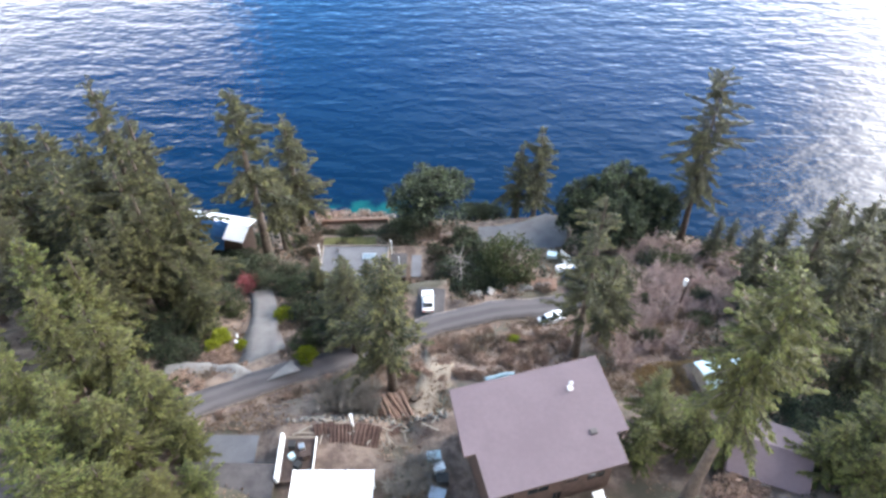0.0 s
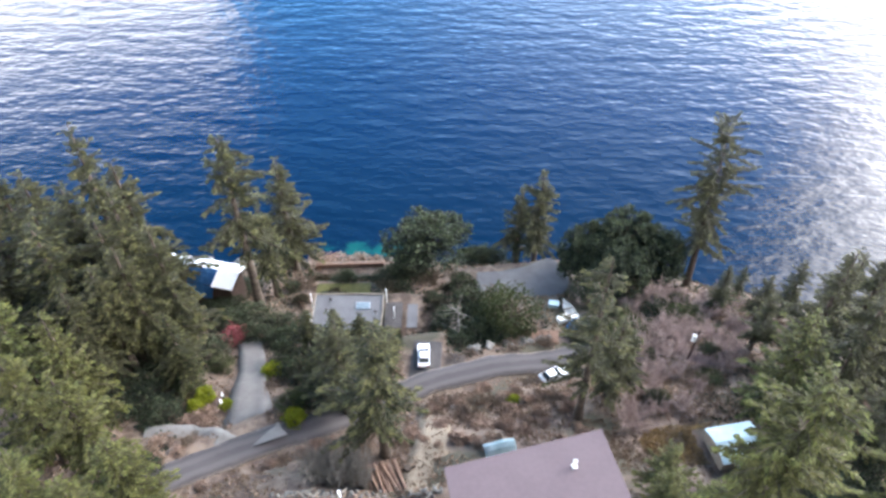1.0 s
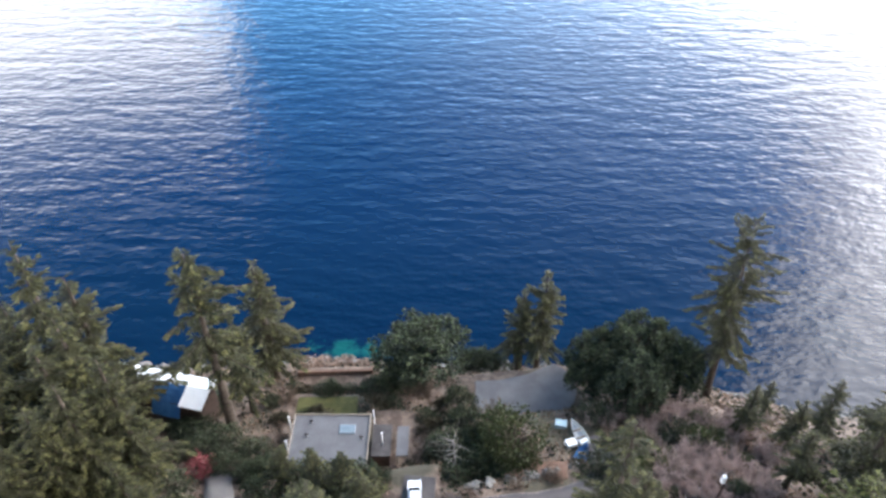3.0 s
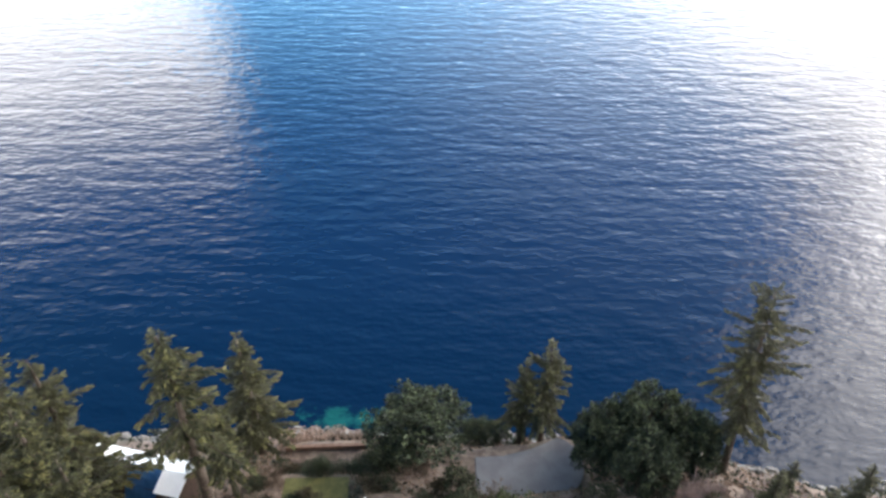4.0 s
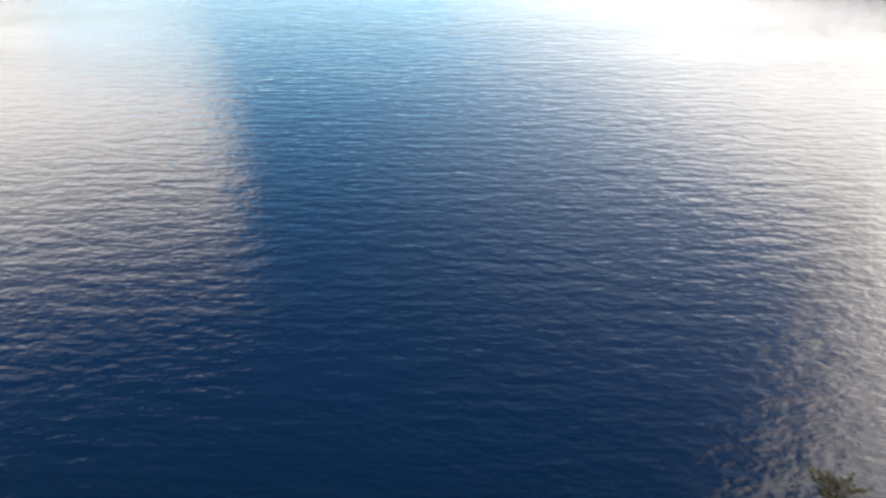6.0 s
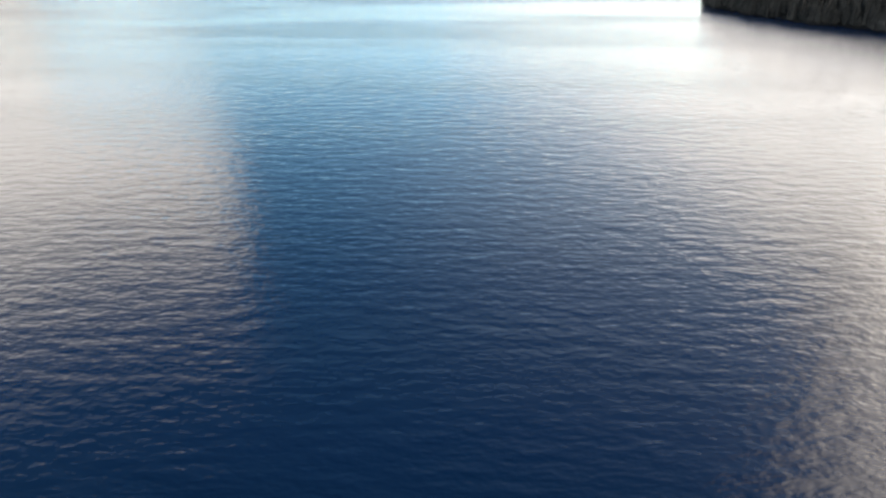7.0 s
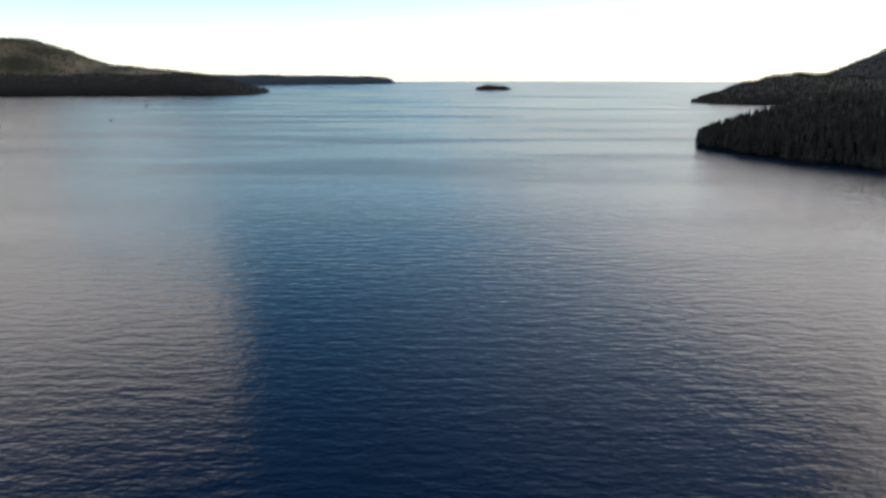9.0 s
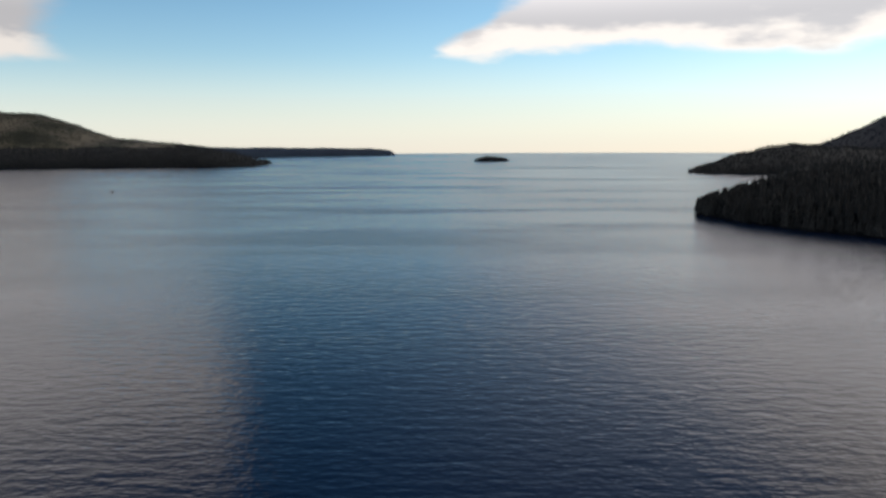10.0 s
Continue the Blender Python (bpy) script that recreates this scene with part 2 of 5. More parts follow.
STEEL = surface("galvanised_steel", (0.35, 0.36, 0.37), (0.45, 0.46, 0.47), 2.0, 0.4, metal=0.7)
BARK = surface("fir_bark", (0.046, 0.034, 0.026), (0.093, 0.071, 0.056), 1.2, 0.95, relief=0.8, depth=0.05)
BARK_GREY = surface("grey_bark", (0.140, 0.126, 0.115), (0.231, 0.210, 0.196), 1.2, 0.95, relief=0.6, depth=0.04)
LOG = surface("peeled_log", (0.085, 0.046, 0.032), (0.175, 0.108, 0.075), 0.9, 0.8)
STONE = surface("grey_stone", (0.112, 0.102, 0.093), (0.186, 0.172, 0.158), 1.3, 0.9, relief=0.6, depth=0.06)
BRICK_RED = surface("red_earth", (0.119, 0.066, 0.045), (0.182, 0.112, 0.081), 0.9, 0.95)
DIRT = surface("pale_dry_dirt", (0.132, 0.102, 0.075), (0.216, 0.174, 0.132), 0.5, 0.95, relief=0.6, depth=0.05)
RUST_IRON = surface("rusty_sheet", (0.075, 0.042, 0.032), (0.15, 0.092, 0.072), 0.6, 0.85)
LAWN = surface("lawn_grass", (0.068, 0.068, 0.022), (0.118, 0.108, 0.038), 1.0, 0.95, relief=0.6, depth=0.05)
GLASS = glass_dark("window_glass")
PAINT = car_paint("white_car_paint", (0.8, 0.8, 0.8))
CHROME = surface("bright_metal", (0.5, 0.5, 0.5), (0.6, 0.6, 0.6), 2.0, 0.25, metal=0.9)
LAMP_RED = car_paint("red_lens", (0.35, 0.02, 0.02))
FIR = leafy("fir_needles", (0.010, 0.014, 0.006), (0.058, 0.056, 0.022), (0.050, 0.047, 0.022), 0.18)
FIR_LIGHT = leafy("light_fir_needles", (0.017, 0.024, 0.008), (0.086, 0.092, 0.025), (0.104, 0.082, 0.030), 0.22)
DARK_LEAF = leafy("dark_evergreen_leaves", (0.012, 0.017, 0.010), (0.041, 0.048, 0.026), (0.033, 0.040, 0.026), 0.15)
# tip colours: sunlight on limb ends and clump tops, painted as paler needles
FIR_TIP_LIT = leafy("fir_tips_lit", (0.056, 0.058, 0.021), (0.124, 0.114, 0.040), (0.098, 0.092, 0.038), 0.2)
LIGHT_TIP_LIT = leafy("light_fir_tips_lit", (0.062, 0.084, 0.020), (0.142, 0.156, 0.040), (0.145, 0.122, 0.044), 0.25)
DARK_TIP_LIT = leafy("dark_evergreen_tips_lit", (0.042, 0.056, 0.028), (0.095, 0.112, 0.052), (0.078, 0.095, 0.050), 0.18)
LIT_TIPS = {FIR.name: FIR_TIP_LIT, FIR_LIGHT.name: LIGHT_TIP_LIT, DARK_LEAF.name: DARK_TIP_LIT}
GREEN_LEAF = leafy("green_leaves", (0.022, 0.030, 0.010), (0.072, 0.083, 0.027), (0.061, 0.068, 0.030), 0.2)
YELLOW_LEAF = leafy("yellow_green_leaves", (0.140, 0.168, 0.014), (0.280, 0.294, 0.021), (0.238, 0.266, 0.021))
RED_LEAF = leafy("pink_blossom", (0.210, 0.042, 0.054), (0.312, 0.096, 0.102), (0.252, 0.072, 0.084))
RUST_LEAF = leafy("rusty_dead_leaves", (0.149, 0.098, 0.075), (0.345, 0.247, 0.190), (0.287, 0.190, 0.138), 0.15)
TWIG = leafy("bare_mauve_twigs", (0.22, 0.165, 0.15), (0.50, 0.40, 0.365), (0.38, 0.275, 0.245), 0.15)
TWIG_GREY = leafy("bare_grey_twigs", (0.13, 0.12, 0.105), (0.26, 0.235, 0.205), (0.20, 0.185, 0.16), 0.1)
OCHRE = leafy("ochre_grass", (0.20, 0.135, 0.06), (0.36, 0.255, 0.125), (0.30, 0.20, 0.095), 0.15)
TWIG_DARK = leafy("bare_brown_twigs", (0.098, 0.068, 0.049), (0.203, 0.150, 0.112), (0.150, 0.112, 0.083), 0.1)
BROWN_LEAF = leafy("brown_green_leaves", (0.022, 0.020, 0.011), (0.078, 0.062, 0.034), (0.060, 0.050, 0.030), 0.15)
STRAW = leafy("dry_grass", (0.128, 0.083, 0.056), (0.240, 0.176, 0.120), (0.195, 0.131, 0.090), 0.15)
# FAR_WOOD, FAR_SOIL: near-black, with the shade of backlit slopes put into the colour
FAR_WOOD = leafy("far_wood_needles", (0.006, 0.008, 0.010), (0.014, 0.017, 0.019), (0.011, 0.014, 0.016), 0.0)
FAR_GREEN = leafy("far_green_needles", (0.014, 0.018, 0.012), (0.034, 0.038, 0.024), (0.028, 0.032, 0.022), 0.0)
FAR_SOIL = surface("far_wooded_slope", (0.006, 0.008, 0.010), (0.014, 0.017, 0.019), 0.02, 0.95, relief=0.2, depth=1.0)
HILL_MEADOW = surface("far_hill_meadow", (0.020, 0.024, 0.016), (0.15, 0.13, 0.10), 0.006, 0.95, relief=0.2, depth=1.0)
# the hill's bluish tint is distance haze mixed into its colour
HILL_HAZE = surface("far_hill_painted_haze", (0.009, 0.013, 0.024), (0.014, 0.019, 0.032), 0.01, 0.95, relief=0.2, depth=1.0)
# blue of the air in front of the farthest shore, painted as base colour
HAZE_BLUE = surface("far_shore_painted_haze", (0.026, 0.044, 0.076), (0.034, 0.054, 0.088), 0.01, 0.95, relief=0.1, depth=1.0)


# ---- mesh helpers ----
def mesh_of(name, verts, faces, mat, smooth=False):
    me = bpy.data.meshes.new(name)
    verts, faces = np.asarray(verts, np.float32), np.asarray(faces, np.int32)
    k = faces.shape[1]
    me.vertices.add(len(verts))
    me.vertices.foreach_set("co", verts.ravel())
    me.loops.add(faces.size)
    me.loops.foreach_set("vertex_index", faces.ravel())
    me.polygons.add(len(faces))
    me.polygons.foreach_set("loop_start", np.arange(0, faces.size, k, dtype=np.int32))
    me.polygons.foreach_set("use_smooth", np.full(len(faces), smooth))
    me.materials.append(mat)
    me.update(calc_edges=True)
    me.validate()
    return me


def part(name, data, mat, parent, label="", at=None):
    """Links a bmesh or mesh as one part of a thing or of a part."""
    if isinstance(data, bmesh.types.BMesh):
        me = bpy.data.meshes.new(name)
        bmesh.ops.recalc_face_normals(data, faces=data.faces)
        data.to_mesh(me)
        data.free()
        me.materials.append(mat)
        data = me
    ob = new(name, data)
    ob.parent = parent
    if at is not None:
        ob.matrix_basis = at
    return tagged(ob, label=label, kind="stuff" if name in ("branch_frame", "brush", "stem_fan") else "")


def empty(name, at, label, category, group="", kind=""):
    ob = new(name)
    ob.matrix_basis = at
    return tagged(ob, label, category, group, kind)


def box(bm, x0, x1, y0, y1, z0, z1, bevel=0.0):
    r = bmesh.ops.create_cube(bm, size=1.0, matrix=Matrix.Translation(((x0 + x1) / 2, (y0 + y1) / 2, (z0 + z1) / 2)) @ Matrix.Diagonal((x1 - x0, y1 - y0, z1 - z0, 1)))
    if bevel:
        es = list({e for v in r["verts"] for e in v.link_edges})
        bmesh.ops.bevel(bm, geom=es, offset=bevel, segments=2, affect="EDGES", profile=0.6)
    return bm


def boxed(*dims, bevel=0.0):
    return box(bmesh.new(), *dims, bevel=bevel)


def rod(bm, a, b, r0, r1=None, seg=8):
    a, b = Vector(a), Vector(b)
    d = b - a
    bmesh.ops.create_cone(bm, cap_ends=True, segments=seg, radius1=r0, radius2=r0 if r1 is None else r1, depth=d.length,
                          matrix=Matrix.Translation((a + b) / 2) @ d.to_track_quat("Z", "Y").to_matrix().to_4x4())
    return bm


def rodded(*args, seg=8):
    return rod(bmesh.new(), *args, seg=seg)


def prism(outline, z0, z1):
    """An upright solid over a plan outline; z0, z1 are heights or functions of x, y."""
    bm = bmesh.new()
    f0 = z0 if callable(z0) else (lambda x, y: z0)
    f1 = z1 if callable(z1) else (lambda x, y: z1)
    lo = [bm.verts.new((x, y, f0(x, y))) for x, y in outline]
    hi = [bm.verts.new((x, y, f1(x, y))) for x, y in outline]
    n = len(outline)
    bm.faces.new(hi)
    bm.faces.new(lo[::-1])
    for i in range(n):
        bm.faces.new((lo[i], lo[(i + 1) % n], hi[(i + 1) % n], hi[i]))
    return bm


# ---- the lie of the land ----
SLOPE_Y = [-400, -60, 0, 30, 44, 52, 58, 63, 68, 74, 82, 90, 100, 106, 110, 114, 118, 130, 200]
SLOPE_Z = [150, 75, 52, 38, 33, 28.5, 25.5, 24, 22, 20, 16.5, 14, 9.5, 6.5, 4.5, 1, -1.5, -5, -12]
SHORE_X = [-400, -100, -60, -20, 10, 47, 52, 60, 65, 85, 120, 400]
SHORE_Y = [100, 112, 113.5, 116, 115, 113, 109.5, 107.5, 103.5, 106, 106, 112]
ROAD = [(-60, 22), (-44, 35.5), (-35.5, 43.8), (-27.5, 51), (-23, 54.3), (-15.4, 58.8), (-9, 63), (-3.1, 67.4), (6.3, 71), (14.5, 73.2), (19.5, 74.8), (23, 78.5), (23.6, 83), (22, 88)]
DRIVE = [(-24.6, 52.9), (-25.9, 55.6), (-27.1, 60), (-28.5, 65), (-29.5, 70), (-31.0, 75.0), (-33.0, 78.2)]
# level places: x, y, half width, half depth, turn in degrees, height
PADS = [(-4.0, 74.0, 3.4, 4.4, 8, 20.3), (-24, 39.2, 5.6, 2.6, 0, 34.0), (8.5, 38.8, 9.5, 7.5, 16, 35.4), (-14, 38.0, 6.0, 4.5, 3, 35.0), (13.0, 101.5, 10, 5.0, 10, 8.9), (-17, 84.5, 7.5, 5, 2, 14.6),
        (-8, 87, 3.2, 5.5, 2, 14.4), (-19.8, 95.0, 5.0, 2.2, 2, 12.2), (-47, 93, 6, 4, -12, 13.0), (36, 53.5, 4.5, 3.5, 10, 28.6), (-19.8, 103.5, 6, 3.5, 3, 8.2)]


def along(points, step):
    out = []
    for (x0, y0), (x1, y1) in zip(points, points[1:]):
        n = max(1, int(math.hypot(x1 - x0, y1 - y0) / step))
        out += [(x0 + (x1 - x0) * i / n, y0 + (y1 - y0) * i / n) for i in range(n)]
    out.append(points[-1])
    a = np.array(out)
    for _ in range(3):
        a[1:-1] = a[1:-1] * 0.5 + (a[:-2] + a[2:]) * 0.25
    return a


ROAD_LINE, DRIVE_LINE = along(ROAD, 1.5), along(DRIVE, 1.2)


def bare(x, y):
    """The hillside before anything was levelled."""
    x, y = np.asarray(x, float), np.asarray(y, float)
    shift = (115.4 - np.interp(x, SHORE_X, SHORE_Y)) * np.clip((y - 78) / 25, 0, 1)
    z = np.interp(y + shift, SLOPE_Y, SLOPE_Z)
    rough = np.sin(x * 0.21 + 1.3 * np.sin(y * 0.13)) * 0.35 + np.sin(y * 0.37 + x * 0.11) * 0.28 + np.sin(x * 0.73 - y * 0.51) * 0.16 + np.sin(x * 1.7 + y * 1.3) * 0.07
    return z + rough * np.clip((z + 2) / 5, 0.25, 1)


def level_line(line):
    z = bare(line[:, 0], line[:, 1])
    for _ in range(12):
        z[1:-1] = z[1:-1] * 0.5 + (z[:-2] + z[2:]) * 0.25
    return z


ROAD_Z, DRIVE_Z = level_line(ROAD_LINE), level_line(DRIVE_LINE)


def ground(x, y):
    """Height of the ground."""
    x, y = np.atleast_1d(np.asarray(x, float)), np.atleast_1d(np.asarray(y, float))
    z = bare(x, y)
    for line, heights, half in ((DRIVE_LINE, DRIVE_Z - 0.12, 3.2), (ROAD_LINE, ROAD_Z - 0.12, 3.4)):
        d2 = np.full(x.shape, 1e9)
        hz = np.zeros(x.shape)
        for (px, py), pz in zip(line, heights):
            d = (x - px) ** 2 + (y - py) ** 2
            near = d < d2
            d2, hz = np.where(near, d, d2), np.where(near, pz, hz)
        w = np.clip((half + 2.6 - np.sqrt(d2)) / 2.6, 0, 1)
        z = z * (1 - w) + hz * w
    for px, py, hw, hd, turn, pz in PADS:
        c, s = math.cos(radians(turn)), math.sin(radians(turn))
        u, v = (x - px) * c + (y - py) * s, -(x - px) * s + (y - py) * c
        w = np.clip((2.0 - np.maximum(np.abs(u) - hw, np.abs(v) - hd)) / 2.0, 0, 1)
        z = z * (1 - w) + pz * w
    return z


def gz(x, y):
    return float(ground(x, y)[0])


def off_road(x, y, gap=0.6):
    """True away from road, drive and level places."""
    keep = np.ones(np.shape(x), bool)
    for line, half in ((DRIVE_LINE, 2.0), (ROAD_LINE, 2.5)):
        for px, py in line:
            keep &= (x - px) ** 2 + (y - py) ** 2 > (half + gap) ** 2
    for px, py, hw, hd, turn, pz in PADS:
        c, s = math.cos(radians(turn)), math.sin(radians(turn))
        u, v = (x - px) * c + (y - py) * s, -(x - px) * s + (y - py) * c
        keep &= np.maximum(np.abs(u) - hw, np.abs(v) - hd) > gap * 0.3
    return keep


def build_ground():
    mid_x, far_x = np.arange(-100, 100.1, 1.25), np.geomspace(102, 420, 22)
    xs = np.concatenate([-far_x[::-1], mid_x, far_x])
    ys = np.concatenate([-np.geomspace(22, 380, 24)[::-1], np.arange(-20, 136, 1.25), [140, 150, 170, 200]])
    gx, gy = np.meshgrid(xs, ys)
    z = ground(gx.ravel(), gy.ravel())
    n, k = len(xs), len(ys)
    i = np.arange(n * k).reshape(k, n)
    faces = np.stack([i[:-1, :-1], i[:-1, 1:], i[1:, 1:], i[1:, :-1]], -1).reshape(-1, 4)
    me = mesh_of("ground", np.stack([gx.ravel(), gy.ravel(), z], -1), faces, SOIL, True)
    tagged(new("ground", me), "steep brown hillside of dry grass, bare soil and shore rock", "hillside", kind="structure")


def ribbon(name, line, heights, widths, mat, label, category, lift):
    t = np.gradient(line, axis=0)
    t /= np.linalg.norm(t, axis=1)[:, None]
    nrm = np.stack([-t[:, 1], t[:, 0]], -1)
    n = len(line)
    cols = []
    wob = np.array([math.sin(i * 0.9) * 0.14 + math.sin(i * 2.3) * 0.08 for i in range(n)])
    for off, dz in ((-1.0, -0.25), (-1.0, 0.0), (-0.45, 0.05), (0.45, 0.05), (1.0, 0.0), (1.0, -0.25)):
        w = widths + wob * np.sign(off) * (abs(off) == 1.0)
        cols.append(np.concatenate([line + nrm * (off * w)[:, None], (heights + lift + dz)[:, None]], 1))
    v = np.stack(cols, 1).reshape(-1, 3)
    i = np.arange(n * 6).reshape(n, 6)
    faces = np.stack([i[:-1, :-1], i[:-1, 1:], i[1:, 1:], i[1:, :-1]], -1).reshape(-1, 4)
    me = mesh_of(name, v, faces, mat, True)
    across = me.attributes.new("across", "FLOAT", "POINT")
    across.data.foreach_set("value", np.tile(np.array([-1, -1, -0.45, 0.45, 1, 1], np.float32), n))
    return tagged(new(name, me), label, category, kind="structure")


build_ground()
ribbon("road", ROAD_LINE, ROAD_Z, np.full(len(ROAD_LINE), 2.05), lane_material(), "worn grey asphalt lane cut across the hillside", "road", 0.10)
ribbon("driveway", DRIVE_LINE, DRIVE_Z, np.interp(np.arange(len(DRIVE_LINE)), [0, 5, 10, 24], [4.6, 3.1, 2.3, 1.5]), DRIVE_GREY, "pale concrete driveway running down from the lane", "driveway", 0.13)


SPUR_LINE = along([(-27.5, 52.8), (-31, 54.6), (-35.5, 55.4), (-39.5, 55.0)], 1.2)
ribbon("gravel_spur", SPUR_LINE, ground(SPUR_LINE[:, 0], SPUR_LINE[:, 1]), np.full(len(SPUR_LINE), 1.5), GRAVEL, "short pale gravel spur off the lane", "track", 0.12)
TRACK_LINE = along([(-2.6, 64.0), (-1.6, 60), (-1.8, 55), (-3.0, 50), (-3.2, 45)], 1.2)
ribbon("dirt_track", TRACK_LINE, ground(TRACK_LINE[:, 0], TRACK_LINE[:, 1]), np.full(len(TRACK_LINE), 2.2), DIRT, "pale worn dirt track beside the house", "track", 0.10)


def build_sea():
    me = bpy.data.meshes.new("sea")
    n = 360
    me.from_pydata([(4860 * math.cos(2 * math.pi * i / n), 80 + 4860 * math.sin(2 * math.pi * i / n), 0) for i in range(n)], [], [list(range(n))])
    me.materials.append(SEA)
    tagged(new("sea", me), "deep blue bay ruffled by small waves, paler shoal near the bank", "sea", kind="structure")


build_sea()


# ---- growing things ----
def sprays(base, along_dir, length, width, rng, lay_flat=False):
    """Flat pointed sprays: four corners each, as two triangles folded along the rib."""
    n = len(base)
    d = along_dir / np.linalg.norm(along_dir, axis=1)[:, None]
    r = rng.normal(size=(n, 3))
    r[:, 2] *= 0.5
    if lay_flat:
        r = r * 0.35 + [0, 0, 1.0]
    side = np.cross(d, r)
    side /= np.linalg.norm(side, axis=1)[:, None] + 1e-9
    L, W = length[:, None], width[:, None]
    midp = base + d * L * 0.5
    v = np.stack([base, midp + side * W, base + d * L - np.array([0, 0, 1]) * L * 0.12, midp - side * W], 1).reshape(-1, 3)
    i = np.arange(n) * 4
    f = np.concatenate([np.stack([i, i + 1, i + 2], -1), np.stack([i, i + 2, i + 3], -1)])
    return v, f


def sticks(a, b, ra, rb):
    """Thin three-sided tapered sticks from a to b."""
    n = len(a)
    d = b - a
    d = d / (np.linalg.norm(d, axis=1)[:, None] + 1e-9)
    ref = np.where(np.abs(d[:, 2:3]) > 0.9, [[1.0, 0, 0]], [[0, 0, 1.0]])
    u = np.cross(d, ref)
    u /= np.linalg.norm(u, axis=1)[:, None]
    w = np.cross(d, u)
    ring = []
    for p, r in ((a, ra), (b, rb)):
        for k in range(3):
            ang = k * 2.0944
            ring.append(p + (u * math.cos(ang) + w * math.sin(ang)) * r[:, None])
    v = np.stack(ring, 1).reshape(-1, 3)
    i = np.arange(n) * 6
    f = np.concatenate([np.stack([i + k, i + (k + 1) % 3, i + 3 + (k + 1) % 3, i + 3 + k], -1) for k in range(3)])
    return v, f


def trunk_mesh(h, r, rng, lean=(0, 0), seg=9, top=0.06):
    n = 12
    t = np.linspace(0, 1, n)
    cx = lean[0] * t ** 1.3 + np.cumsum(rng.normal(0, 0.05, n)) * r
    cy = lean[1] * t ** 1.3 + np.cumsum(rng.normal(0, 0.05, n)) * r
    z = t * h - 0.6 * (t == 0)
    rad = r * (1 - t) ** 0.8 + top * 0.5 + 0.35 * r * np.exp(-t * 25)
    a = np.arange(seg) * 2 * math.pi / seg
    v = np.stack([cx[:, None] + rad[:, None] * np.cos(a), cy[:, None] + rad[:, None] * np.sin(a), np.repeat(z[:, None], seg, 1)], -1).reshape(-1, 3)
    i = np.arange(n * seg).reshape(n, seg)
    j = np.roll(i, -1, 1)
    f = np.stack([i[:-1], j[:-1], j[1:], i[1:]], -1).reshape(-1, 4)
    centre = lambda tt: np.stack([np.interp(tt, t, cx), np.interp(tt, t, cy), tt * h], -1)
    return mesh_of("trunk", v, f, BARK, True), centre


def conifer(name, seed, h, radius, low, leaf, shape=0.85, density=1.0, clumpy=0.35, droop=0.15, lean=(0, 0), label="", group=""):
    """A fir: tapered trunk, whorls of limbs, and needle sprays along them, with an uneven outline."""
    rng = np.random.default_rng(seed)
    tree = empty(name, Matrix(), label, "tree", group)
    trunk, centre = trunk_mesh(h, 0.016 * h + 0.06, rng, lean)
    part("trunk", trunk, BARK, tree)
    nb = int(h * 6.8 * density)
    t = low + (1 - low) * rng.random(nb) ** 0.9
    rel = (t - low) / (1 - low)
    az = rng.random(nb) * 2 * math.pi
    lobes = 1 + clumpy * (np.sin(az * 2 + rel * 9 + seed) * 0.6 + np.sin(az * 3 - rel * 17 + seed * 2) * 0.6)
    reach = radius * (np.clip(1 - rel, 0, 1) ** shape * 0.93 + 0.07) * np.clip(rel * 5 + 0.45, 0, 1) * lobes * rng.uniform(0.42, 1.25, nb)
    reach = np.clip(reach, 0.3, None)
    rise = 0.42 * rel - droop + rng.normal(0, 0.14, nb)
    a = centre(t)
    out = np.stack([np.cos(az), np.sin(az), rise], -1)
    b = a + out * reach[:, None]
    v, f = sticks(a, b - [0, 0, 0.04] * reach[:, None], 0.018 + reach * 0.013, np.full(nb, 0.012))
    part("branch_frame", mesh_of("branch_frame", v, f, BARK), BARK, tree)
    per = np.clip((reach / 0.045).astype(int), 10, 130)
    idx = np.repeat(np.arange(nb), per)
    s = 1 - rng.random(len(idx)) ** 1.15 * 0.88
    base = a[idx] + out[idx] * (reach[idx] * s)[:, None]
    base[:, 2] += -0.10 * reach[idx] * s ** 2
    base += rng.normal(0, 0.05, base.shape)
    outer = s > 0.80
    turn = rng.choice([-1, 1], len(idx)) * rng.uniform(0.25, 1.1, len(idx)) * np.where(outer, 0.6, 1.0)
    d = np.stack([np.cos(az[idx] + turn), np.sin(az[idx] + turn), rise[idx] * 0.7 - 0.12 + rng.normal(0, 0.2, len(idx))], -1)
    L = 0.20 + 0.24 * reach[idx] * (1.05 - s) + rng.uniform(0.0, 0.34, len(idx)) + np.where(outer, 0.10, 0.0)
    L = np.minimum(L, 0.95) * 0.84
    v, f = sprays(base, d, L, 0.035 + L * rng.uniform(0.07, 0.135, len(idx)), rng, True)
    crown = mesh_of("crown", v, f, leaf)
    crown.materials.append(LIT_TIPS[leaf.name])  # sunlit limb ends, painted paler than the needles further in
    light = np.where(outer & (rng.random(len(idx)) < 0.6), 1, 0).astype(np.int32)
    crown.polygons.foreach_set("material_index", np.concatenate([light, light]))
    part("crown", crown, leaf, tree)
    return tree


